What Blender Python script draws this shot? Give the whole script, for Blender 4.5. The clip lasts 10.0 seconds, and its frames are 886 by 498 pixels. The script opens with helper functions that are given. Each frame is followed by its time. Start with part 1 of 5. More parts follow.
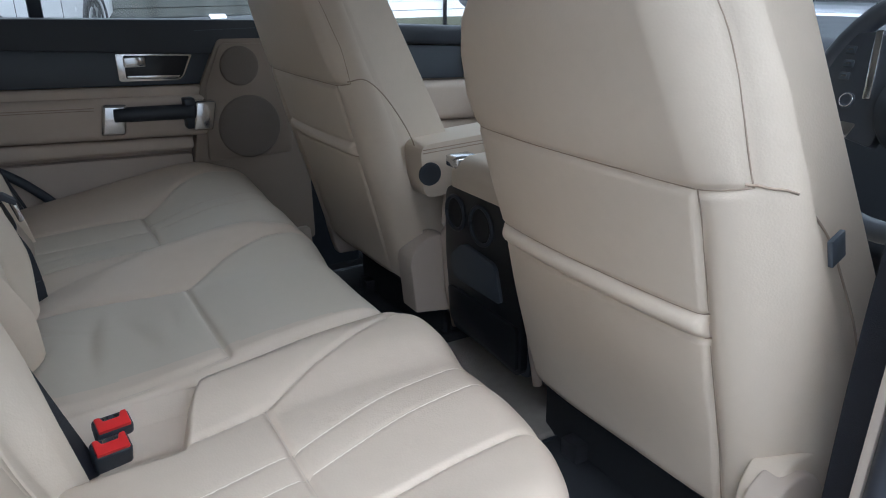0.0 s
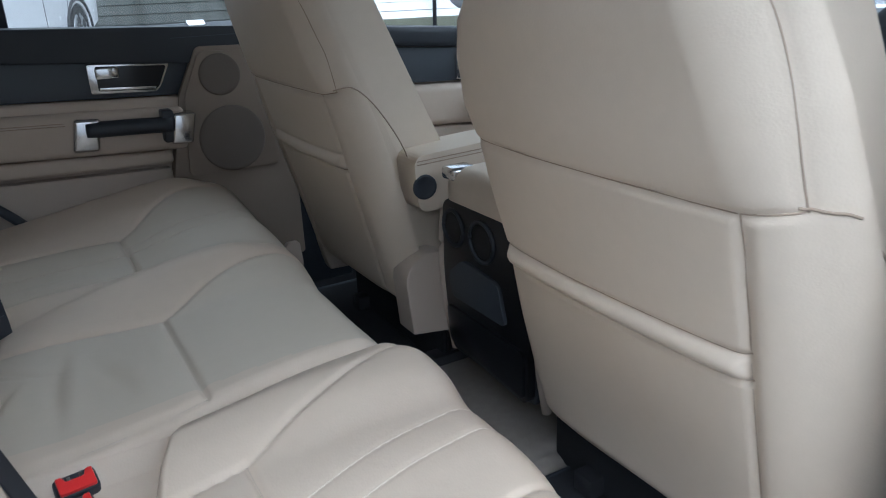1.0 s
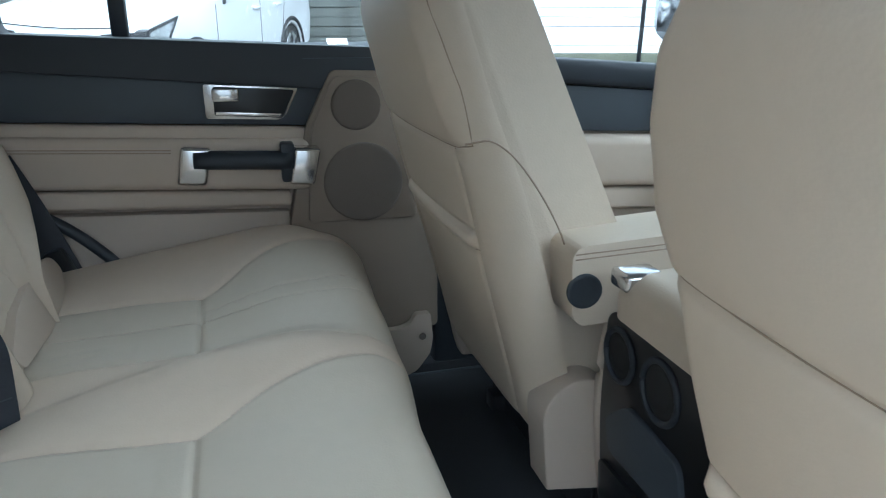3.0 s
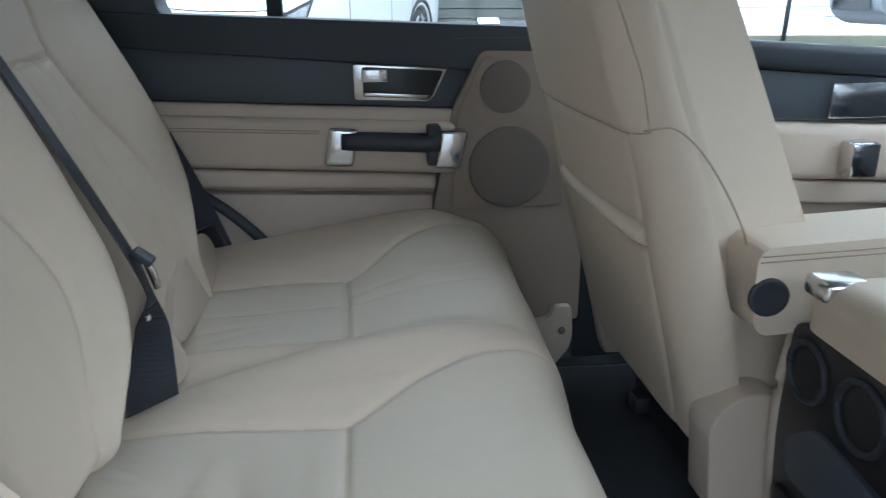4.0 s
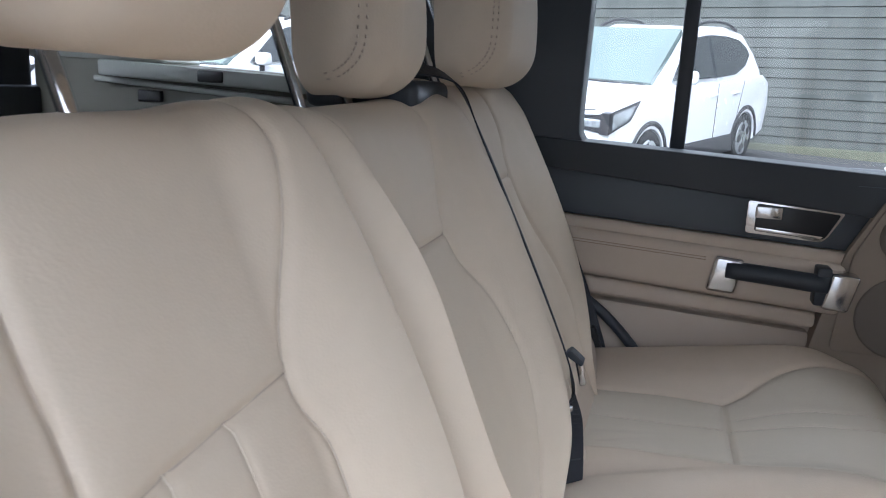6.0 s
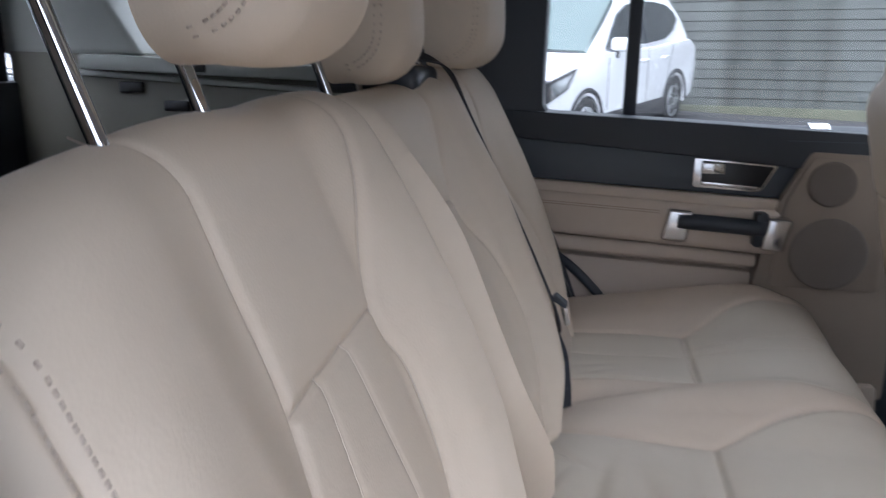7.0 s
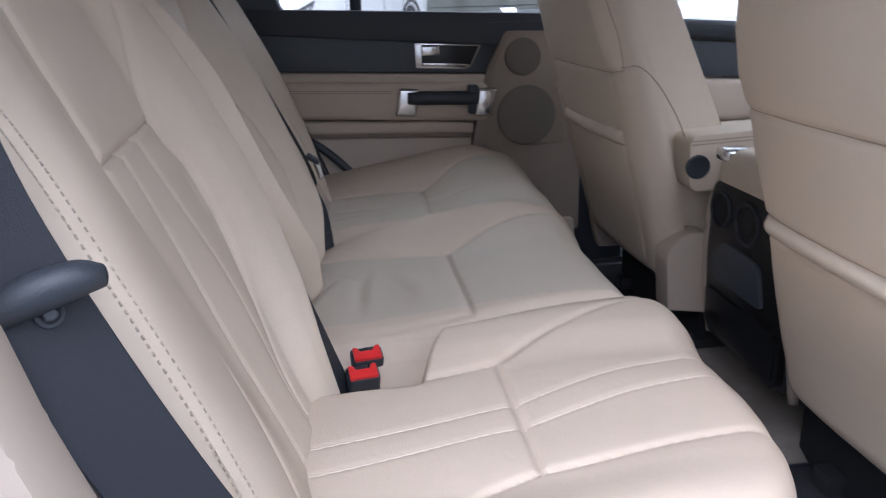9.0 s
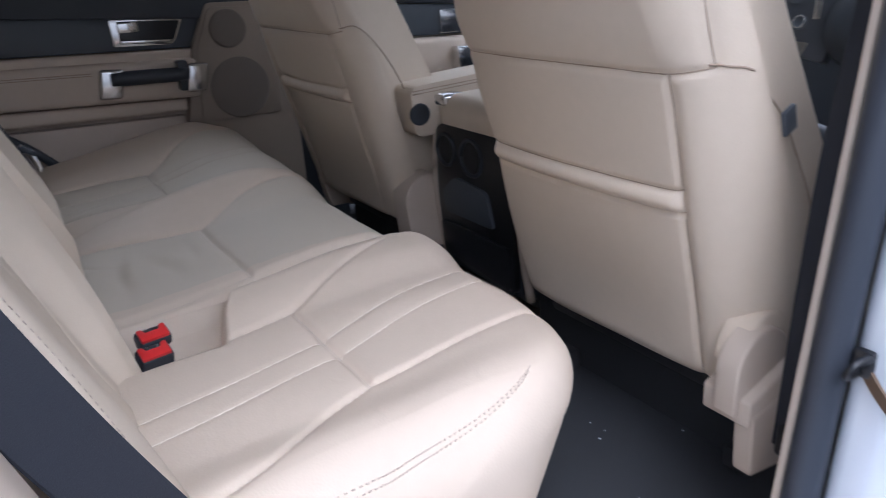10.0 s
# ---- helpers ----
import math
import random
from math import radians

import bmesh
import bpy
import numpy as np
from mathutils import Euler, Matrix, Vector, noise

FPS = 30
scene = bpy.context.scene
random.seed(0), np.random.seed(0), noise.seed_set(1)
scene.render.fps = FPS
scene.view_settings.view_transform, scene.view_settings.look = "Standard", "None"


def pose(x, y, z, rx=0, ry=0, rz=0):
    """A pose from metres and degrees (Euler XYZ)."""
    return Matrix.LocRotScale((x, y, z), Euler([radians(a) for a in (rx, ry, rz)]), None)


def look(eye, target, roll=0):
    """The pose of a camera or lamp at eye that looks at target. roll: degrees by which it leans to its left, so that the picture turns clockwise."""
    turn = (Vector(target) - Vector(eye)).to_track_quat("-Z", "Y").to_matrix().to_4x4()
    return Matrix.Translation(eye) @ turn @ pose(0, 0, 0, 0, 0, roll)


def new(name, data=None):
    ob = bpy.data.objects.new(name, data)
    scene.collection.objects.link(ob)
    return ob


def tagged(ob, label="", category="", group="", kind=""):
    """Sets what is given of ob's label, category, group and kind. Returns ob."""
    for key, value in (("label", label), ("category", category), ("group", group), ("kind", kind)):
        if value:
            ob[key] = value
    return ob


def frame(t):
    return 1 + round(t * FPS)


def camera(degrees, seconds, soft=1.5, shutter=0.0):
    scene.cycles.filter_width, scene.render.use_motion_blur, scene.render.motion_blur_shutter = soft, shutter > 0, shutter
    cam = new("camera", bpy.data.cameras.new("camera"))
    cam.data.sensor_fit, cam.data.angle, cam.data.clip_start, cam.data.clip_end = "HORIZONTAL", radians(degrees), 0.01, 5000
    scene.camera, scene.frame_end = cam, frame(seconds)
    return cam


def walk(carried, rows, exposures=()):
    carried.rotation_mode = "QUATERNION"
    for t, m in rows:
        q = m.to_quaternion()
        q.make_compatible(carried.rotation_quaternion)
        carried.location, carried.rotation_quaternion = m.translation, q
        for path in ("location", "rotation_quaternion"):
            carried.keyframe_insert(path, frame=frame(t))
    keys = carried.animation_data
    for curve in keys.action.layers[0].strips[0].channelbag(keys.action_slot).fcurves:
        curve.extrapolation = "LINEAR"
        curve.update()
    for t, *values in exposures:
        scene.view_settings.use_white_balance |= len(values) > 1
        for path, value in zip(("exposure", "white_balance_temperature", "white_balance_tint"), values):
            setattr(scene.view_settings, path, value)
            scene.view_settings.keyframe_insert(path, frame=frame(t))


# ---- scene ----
cam = camera(61.8, 10.0, 1.0, 0.35)
PATH = [
    (0, (0.088, -1.062, 0.913), (1.009, 0.574, 0.225), -1.1),
    (0.5, (0.096, -1.038, 0.912), (1.032, 0.594, 0.232), -1.5),
    (1, (0.134, -0.974, 0.91), (1.066, 0.656, 0.221), -2.4),
    (1.5, (0.204, -0.862, 0.909), (0.951, 0.854, 0.205), -1.5),
    (2, (0.28, -0.762, 0.905), (0.926, 1.008, 0.233), -1.2),
    (2.2, (0.305, -0.729, 0.894), (0.91, 1.067, 0.257), -0.8),
    (3.3, (0.341, -0.617, 0.885), (0.775, 1.239, 0.278), -0.5),
    (3.5, (0.337, -0.6, 0.892), (0.695, 1.267, 0.27), -0.9),
    (4, (0.299, -0.584, 0.878), (0.5, 1.299, 0.234), -0.5),
    (4.5, (0.261, -0.58, 0.877), (0.333, 1.311, 0.23), 0.6),
    (5, (0.209, -0.583, 0.878), (0.079, 1.344, 0.36), 1.4),
    (5.5, (0.167, -0.655, 0.93), (-0.266, 1.245, 0.482), 2.7),
    (5.7, (0.145, -0.677, 0.939), (-0.381, 1.202, 0.503), 3.1),
    (6.8, (0.089, -0.833, 0.976), (-0.392, 1.049, 0.501), 1.0),
    (7, (0.076, -0.863, 0.963), (-0.298, 1.037, 0.464), 0.6),
    (7.5, (0.059, -0.956, 0.939), (-0.029, 0.971, 0.412), 0.6),
    (8, (0.084, -1.013, 0.914), (0.154, 0.908, 0.362), -0.4),
    (8.5, (0.113, -1.08, 0.89), (0.268, 0.827, 0.308), 0.0),
    (9, (0.107, -1.109, 0.874), (0.345, 0.769, 0.229), -1.9),
    (9.5, (0.048, -1.12, 0.867), (0.691, 0.637, 0.16), -3.3),
    (10, (-0.007, -1.15, 0.859), (0.958, 0.441, 0.127), -3.6),
]
# the phone brightens and tints its picture as it turns: seconds, stops, kelvin, tint
EXPO = [(0, 1.29, 5360, 7), (1.0, 1.33, 5300, 6), (1.5, 1.41, 5230, 2), (2.0, 1.66, 5170, -2), (3.5, 1.99, 5160, 0), (4.5, 2.07, 5380, 5), (5.0, 2.20, 5450, 7), (5.5, 2.22, 5520, 9),
        (6.8, 1.89, 5600, 13), (7.5, 1.73, 5550, 15), (8.0, 1.67, 5550, 16), (9.0, 1.57, 5550, 16), (9.5, 1.49, 5590, 15), (10.0, 1.34, 5480, 16)]
walk(cam, [(t, look(eye, target, roll)) for t, eye, target, roll in PATH], EXPO)

# ---- world and light: an overcast day, doors open on the near side ----
world = bpy.data.worlds.new("overcast_sky")
scene.world = world
world.use_nodes = True
_w = world.node_tree
_bg = _w.nodes["Background"]
_sky = _w.nodes.new("ShaderNodeTexSky")
_sky.sky_type = 'NISHITA'
_sky.sun_disc = False
_sky.sun_elevation = radians(55)
_sky.sun_rotation = radians(200)
_sky.air_density, _sky.dust_density = 1.0, 4.0
_hsv = _w.nodes.new("ShaderNodeHueSaturation")
_hsv.inputs["Saturation"].default_value = 0.12
_w.links.new(_sky.outputs[0], _hsv.inputs["Color"])
_w.links.new(_hsv.outputs[0], _bg.inputs[0])
_bg.inputs[1].default_value = 0.15
sun = new("sun", bpy.data.lights.new("sun", "SUN"))
sun.data.energy, sun.data.angle, sun.data.color = 0.10, radians(60), (1.0, 0.98, 0.96)
sun.matrix_world = look((3.6, -4.0, 2.2), (0, 0, 0))


def sky_fill(name, at, to, w, h, power):
    """An added lamp above the view, standing in for sky light through an opening."""
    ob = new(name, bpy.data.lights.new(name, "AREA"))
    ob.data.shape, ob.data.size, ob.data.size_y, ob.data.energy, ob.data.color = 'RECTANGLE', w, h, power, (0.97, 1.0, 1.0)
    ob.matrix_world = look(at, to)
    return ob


# added fill lamps outside the openings to brighten the seats
sky_fill("fill_far_side", (0.35, 1.7, 2.7), (0.3, 0.5, 0.6), 2.6, 1.5, 14)
sky_fill("fill_front", (3.0, 0.0, 2.5), (0.3, -0.2, 0.6), 2.2, 1.4, 8)
sky_fill("fill_doorway", (0.35, -1.75, 1.25), (0.10, 0.0, 0.72), 2.0, 1.2, 0.8)
sky_fill("fill_near_front", (1.5, -1.9, 1.7), (0.0, -0.5, 0.8), 1.2, 0.8, 1.3)

# ---- materials ----
def shader(name):
    m = bpy.data.materials.new(name)
    m.use_nodes = True
    nt = m.node_tree
    return m, nt, nt.nodes["Principled BSDF"]


def noise_node(nt, scale, detail=4, rough=0.5):
    tc = nt.nodes.get("coords") or nt.nodes.new("ShaderNodeTexCoord")
    tc.name = "coords"
    n = nt.nodes.new("ShaderNodeTexNoise")
    n.inputs["Scale"].default_value, n.inputs["Detail"].default_value, n.inputs["Roughness"].default_value = scale, detail, rough
    nt.links.new(tc.outputs["Object"], n.inputs["Vector"])
    return n


def surface(name, col, rough=0.5, metal=0.0, vary=0.06, scale=8.0, bump=0.0, bump_scale=300.0, spec=0.5, coat=0.0, rough_vary=0.08):
    m, nt, b = shader(name)
    big, fine = noise_node(nt, scale), noise_node(nt, bump_scale, 2)
    mix = nt.nodes.new("ShaderNodeMix")
    mix.data_type = 'RGBA'
    mix.inputs["A"].default_value = (*[max(0, c * (1 - vary)) for c in col], 1)
    mix.inputs["B"].default_value = (*[min(1, c * (1 + vary)) for c in col], 1)
    nt.links.new(big.outputs["Fac"], mix.inputs["Factor"])
    nt.links.new(mix.outputs["Result"], b.inputs["Base Color"])
    mr = nt.nodes.new("ShaderNodeMapRange")
    mr.inputs["To Min"].default_value, mr.inputs["To Max"].default_value = max(0.02, rough - rough_vary), min(1, rough + rough_vary)
    nt.links.new(big.outputs["Fac"], mr.inputs["Value"])
    nt.links.new(mr.outputs[0], b.inputs["Roughness"])
    b.inputs["Metallic"].default_value = metal
    b.inputs["Specular IOR Level"].default_value = spec
    b.inputs["Coat Weight"].default_value = coat
    if bump:
        bn = nt.nodes.new("ShaderNodeBump")
        bn.inputs["Strength"].default_value, bn.inputs["Distance"].default_value = bump, 0.002
        nt.links.new(fine.outputs["Fac"], bn.inputs["Height"])
        nt.links.new(bn.outputs[0], b.inputs["Normal"])
    return m


def leather(name, col, grain=420.0):
    """Fine-grained hide: cell grain, soft creases, mild soiling."""
    m, nt, b = shader(name)
    tc = nt.nodes.new("ShaderNodeTexCoord")
    tc.name = "coords"
    vor = nt.nodes.new("ShaderNodeTexVoronoi")
    vor.inputs["Scale"].default_value = grain
    nt.links.new(tc.outputs["Object"], vor.inputs["Vector"])
    crease, soil, mid = noise_node(nt, 22, 5, 0.6), noise_node(nt, 3.0, 3), noise_node(nt, 60, 3)
    mix = nt.nodes.new("ShaderNodeMix")
    mix.data_type = 'RGBA'
    mix.inputs["A"].default_value = (col[0] * 0.88, col[1] * 0.87, col[2] * 0.85, 1)
    mix.inputs["B"].default_value = (*[min(1, c * 1.06) for c in col], 1)
    add = nt.nodes.new("ShaderNodeMath")
    add.operation = 'MULTIPLY_ADD'
    add.inputs[1].default_value, add.inputs[2].default_value = 0.35, 0.33
    nt.links.new(mid.outputs["Fac"], add.inputs[0])
    add2 = nt.nodes.new("ShaderNodeMath")
    add2.operation = 'MULTIPLY_ADD'
    add2.inputs[1].default_value = 0.55
    nt.links.new(soil.outputs["Fac"], add2.inputs[0])
    nt.links.new(add.outputs[0], add2.inputs[2])
    nt.links.new(add2.outputs[0], mix.inputs["Factor"])
    nt.links.new(mix.outputs["Result"], b.inputs["Base Color"])
    mr = nt.nodes.new("ShaderNodeMapRange")
    mr.inputs["To Min"].default_value, mr.inputs["To Max"].default_value = 0.46, 0.62
    nt.links.new(mid.outputs["Fac"], mr.inputs["Value"])
    nt.links.new(mr.outputs[0], b.inputs["Roughness"])
    b.inputs["Specular IOR Level"].default_value = 0.32
    b1 = nt.nodes.new("ShaderNodeBump")
    b1.inputs["Strength"].default_value, b1.inputs["Distance"].default_value = 0.13, 0.0009
    nt.links.new(vor.outputs["Distance"], b1.inputs["Height"])
    b2 = nt.nodes.new("ShaderNodeBump")
    b2.inputs["Strength"].default_value, b2.inputs["Distance"].default_value = 0.16, 0.003
    nt.links.new(crease.outputs["Fac"], b2.inputs["Height"])
    # sparse sharp creases where the hide has been sat on
    ridge, where = noise_node(nt, 9, 3, 0.55), noise_node(nt, 4.5, 2)
    for n in (ridge,):
        n.inputs["Distortion"].default_value = 0.6
    sub_ = nt.nodes.new("ShaderNodeMath")
    sub_.operation = 'SUBTRACT'
    sub_.inputs[1].default_value = 0.5
    nt.links.new(ridge.outputs["Fac"], sub_.inputs[0])
    ab = nt.nodes.new("ShaderNodeMath")
    ab.operation = 'ABSOLUTE'
    nt.links.new(sub_.outputs[0], ab.inputs[0])
    line = nt.nodes.new("ShaderNodeMapRange")
    line.inputs["From Min"].default_value, line.inputs["From Max"].default_value = 0.0, 0.035
    nt.links.new(ab.outputs[0], line.inputs["Value"])
    mask = nt.nodes.new("ShaderNodeMapRange")
    mask.inputs["From Min"].default_value, mask.inputs["From Max"].default_value = 0.52, 0.66
    nt.links.new(where.outputs["Fac"], mask.inputs["Value"])
    b3 = nt.nodes.new("ShaderNodeBump")
    b3.inputs["Distance"].default_value = 0.0022
    scl = nt.nodes.new("ShaderNodeMath")
    scl.operation = 'MULTIPLY'
    scl.inputs[1].default_value = 0.10
    nt.links.new(mask.outputs[0], scl.inputs[0])
    nt.links.new(scl.outputs[0], b3.inputs["Strength"])
    nt.links.new(line.outputs[0], b3.inputs["Height"])
    nt.links.new(b2.outputs[0], b3.inputs["Normal"])
    nt.links.new(b3.outputs[0], b1.inputs["Normal"])
    nt.links.new(b1.outputs[0], b.inputs["Normal"])
    return m


HIDE = (0.605, 0.515, 0.412)
M_LEATHER = leather("beige_leather", HIDE)
M_SEAT = leather("beige_seat_leather", (0.572, 0.478, 0.384))
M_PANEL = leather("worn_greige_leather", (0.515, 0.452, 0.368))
M_VINYL = leather("beige_vinyl_trim", (0.53, 0.445, 0.365), 600)
M_PLASTIC_BEIGE = surface("beige_moulded_plastic", (0.50, 0.42, 0.345), 0.55, bump=0.12, bump_scale=900)
M_THREAD = surface("pale_thread", (0.72, 0.64, 0.54), 0.7)
M_THREAD_DARK = surface("taupe_thread", (0.36, 0.28, 0.21), 0.75)
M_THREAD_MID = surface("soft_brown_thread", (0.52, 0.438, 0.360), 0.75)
M_BLACK = surface("black_soft_plastic", (0.032, 0.038, 0.048), 0.5, bump=0.15, bump_scale=700)
M_INSERT = surface("charcoal_insert", (0.062, 0.073, 0.089), 0.46, bump=0.1, bump_scale=500)
M_GLOSS_BLACK = surface("gloss_black_plastic", (0.012, 0.013, 0.016), 0.34)
M_CHROME = surface("satin_chrome", (0.72, 0.72, 0.73), 0.16, metal=1.0, vary=0.03)
M_STEEL = surface("bright_steel", (0.66, 0.67, 0.69), 0.12, metal=1.0, vary=0.03)
# taupe plastic; the shade over the speaker panel is put into its colour too
M_TAUPE = surface("taupe_shaded_plastic", (0.27, 0.218, 0.172), 0.6, bump=0.12, bump_scale=900)
M_GRILLE = surface("speaker_cloth", (0.17, 0.14, 0.115), 0.85, bump=0.7, bump_scale=1400, vary=0.1)
M_WEB = surface("belt_webbing", (0.015, 0.0175, 0.026), 0.6, bump=0.3, bump_scale=900)
M_RED = surface("red_button_plastic", (0.72, 0.03, 0.03), 0.35)
M_CARPET = surface("beige_carpet", (0.36, 0.32, 0.28), 0.95, vary=0.14, scale=60, bump=0.9, bump_scale=1200)
M_MAT = surface("black_carpet_mat", (0.027, 0.029, 0.034), 0.9, vary=0.25, scale=50, bump=0.8, bump_scale=900)
# the seal's black is raised: veiling glare is put into the colour
M_SEAL = surface("glare_lifted_black_rubber", (0.034, 0.040, 0.054), 0.5)
M_BOOT = surface("olive_grey_trim", (0.20, 0.192, 0.16), 0.6, bump=0.15, bump_scale=700)
M_BOOT_PALE = surface("pale_grey_trim", (0.40, 0.41, 0.38), 0.55, bump=0.12, bump_scale=700)
M_DARK = surface("dark_metal", (0.03, 0.03, 0.034), 0.5)
M_PAINT = surface("white_car_paint", (0.80, 0.81, 0.83), 0.25, coat=0.6, vary=0.02)
M_BODY = surface("silver_white_paint", (0.62, 0.66, 0.72), 0.25, coat=0.7, vary=0.02)
M_TYRE = surface("tyre_rubber", (0.02, 0.02, 0.021), 0.8)
M_ASPHALT = surface("wet_asphalt", (0.055, 0.055, 0.057), 0.7, vary=0.25, scale=3, bump=0.8, bump_scale=60)
M_ROOF = surface("roof_lining", (0.40, 0.385, 0.36), 0.9, bump=0.3, bump_scale=900)


def glass_mat(name, tint, rough=0.0):
    m, nt, b = shader(name)
    b.inputs["Base Color"].default_value = (*tint, 1)
    b.inputs["Transmission Weight"].default_value = 1.0
    b.inputs["Roughness"].default_value = rough
    b.inputs["IOR"].default_value = 1.45
    return m


M_GLASS = glass_mat("clear_glass", (0.96, 0.98, 0.97))


# ---- mesh helpers ----
def mesh_of(name, verts, faces, mat, smooth=True):
    me = bpy.data.meshes.new(name)
    me.from_pydata([tuple(v) for v in verts], [], faces)
    me.update()
    if smooth:
        me.polygons.foreach_set("use_smooth", [True] * len(me.polygons))
    me.materials.append(mat)
    return me


def thing(name, label, category, group="", at=(0, 0, 0)):
    ob = new(name)
    ob.location = at
    return tagged(ob, label, category, group)


def part(name, me, parent, label="", m=None):
    """Links a mesh as one part under a thing or another part."""
    ob = new(name, me)
    if parent is not None:
        ob.parent = parent
        ob.matrix_parent_inverse = world_of(parent).inverted()
    if m is not None:
        ob.matrix_basis = m
    if label:
        tagged(ob, label)
    return ob


def world_of(ob):
    m = ob.matrix_parent_inverse @ ob.matrix_basis if ob.parent else ob.matrix_basis.copy()
    return world_of(ob.parent) @ m if ob.parent else m


def bm_mesh(name, bm, mat, smooth=True):
    me = bpy.data.meshes.new(name)
    bmesh.ops.recalc_face_normals(bm, faces=bm.faces)
    bm.to_mesh(me)
    bm.free()
    if smooth:
        me.polygons.foreach_set("use_smooth", [True] * len(me.polygons))
        me.set_sharp_from_angle(angle=radians(38))
    me.materials.append(mat)
    return me


def box(name, lo, hi, mat, r=0.004, seg=2):
    """A box with rounded edges."""
    bm = bmesh.new()
    bmesh.ops.create_cube(bm, size=1)
    lo, hi = Vector(lo), Vector(hi)
    bmesh.ops.scale(bm, vec=hi - lo, verts=bm.verts)
    bmesh.ops.translate(bm, vec=(lo + hi) / 2, verts=bm.verts)
    if r:
        bmesh.ops.bevel(bm, geom=list(bm.edges), offset=min(r, 0.49 * min(hi - lo)), segments=seg, affect='EDGES', profile=0.5)
    return bm_mesh(name, bm, mat)


def prism(name, pts, axis, a, b, mat, r=0.004, seg=2):
    """An outline in a plane, drawn out from a to b along axis ('x', 'y' or 'z'), edges rounded. pts: the other two coordinates in order."""
    bm = bmesh.new()
    put = {"x": lambda p, q, d: (d, p, q), "y": lambda p, q, d: (p, d, q), "z": lambda p, q, d: (p, q, d)}[axis]
    v = [bm.verts.new(put(p, q, a)) for p, q in pts]
    f = bm.faces.new(v)
    ext = bmesh.ops.extrude_face_region(bm, geom=[f])
    mv = [e for e in ext["geom"] if isinstance(e, bmesh.types.BMVert)]
    d = Vector(put(0, 0, b)) - Vector(put(0, 0, a))
    bmesh.ops.translate(bm, vec=d, verts=mv)
    if r:
        bmesh.ops.bevel(bm, geom=list(bm.edges), offset=r, segments=seg, affect='EDGES', profile=0.5, clamp_overlap=True)
    return bm_mesh(name, bm, mat)


def rounded(pts, r, n=5):
    """An outline with its corners rounded."""
    out = []
    k = len(pts)
    for i in range(k):
        p, a, b = Vector(pts[i]), Vector(pts[i - 1]), Vector(pts[(i + 1) % k])
        ra = min(r, 0.48 * (a - p).length, 0.48 * (b - p).length)
        s, e = p + (a - p).normalized() * ra, p + (b - p).normalized() * ra
        for j in range(n + 1):
            t = j / n
            out.append(tuple((1 - t) ** 2 * s + 2 * t * (1 - t) * p + t * t * e))
    return out


def smooth_line(pts, n=8):
    """Catmull-Rom through the points."""
    P = [Vector(p) for p in pts]
    P = [2 * P[0] - P[1]] + P + [2 * P[-1] - P[-2]]
    out = []
    for i in range(1, len(P) - 2):
        a, b, c, d = P[i - 1:i + 3]
        for j in range(n):
            t = j / n
            out.append(0.5 * (2 * b + (c - a) * t + (2 * a - 5 * b + 4 * c - d) * t * t + (3 * b - a - 3 * c + d) * t ** 3))
    out.append(P[-2])
    return out


def tube(name, pts, r, mat, n=10, smooth=6, closed=False):
    """A round bar along a line of points."""
    L = smooth_line(pts, smooth) if smooth > 1 else [Vector(p) for p in pts]
    verts, faces = [], []
    up = Vector((0, 0, 1))
    for i, p in enumerate(L):
        d = (L[min(i + 1, len(L) - 1)] - L[max(i - 1, 0)]).normalized()
        s = d.cross(up)
        s = (s if s.length > 0.05 else d.cross(Vector((1, 0, 0)))).normalized()
        u = s.cross(d)
        rr = r(i / (len(L) - 1)) if callable(r) else r
        for j in range(n):
            a = 2 * math.pi * j / n
            verts.append(p + (s * math.cos(a) + u * math.sin(a)) * rr)
    for i in range(len(L) - 1):
        for j in range(n):
            a, b = i * n + j, i * n + (j + 1) % n
            faces.append((a, b, b + n, a + n))
    faces.append(tuple(range(n))[::-1])
    faces.append(tuple(range((len(L) - 1) * n, len(L) * n)))
    return mesh_of(name, verts, faces, mat)


def ribbon(name, pts, normals, w, t, mat, smooth=8):
    """A strap of width w (or widths at each point) and thickness t along points; normals give the way its flat side faces at each point."""
    L, N = smooth_line(pts, smooth), smooth_line(normals, smooth)
    ws = np.interp(np.linspace(0, 1, len(L)), np.linspace(0, 1, len(pts)), w) if isinstance(w, list) else [w] * len(L)
    verts, faces = [], []
    for i, (p, nn) in enumerate(zip(L, N)):
        d = (L[min(i + 1, len(L) - 1)] - L[max(i - 1, 0)]).normalized()
        nn = (nn - d * nn.dot(d)).normalized()
        s = d.cross(nn)
        for a, b in ((-1, -1), (-0.96, 1), (0.96, 1), (1, -1)):
            verts.append(p + s * (float(ws[i]) / 2) * a + nn * (t / 2) * b)
    for i in range(len(L) - 1):
        for j in range(4):
            a, b = i * 4 + j, i * 4 + (j + 1) % 4
            faces.append((a, b, b + 4, a + 4))
    faces += [(3, 2, 1, 0), tuple(len(verts) - 4 + k for k in range(4))]
    return mesh_of(name, verts, faces, mat, smooth=False)


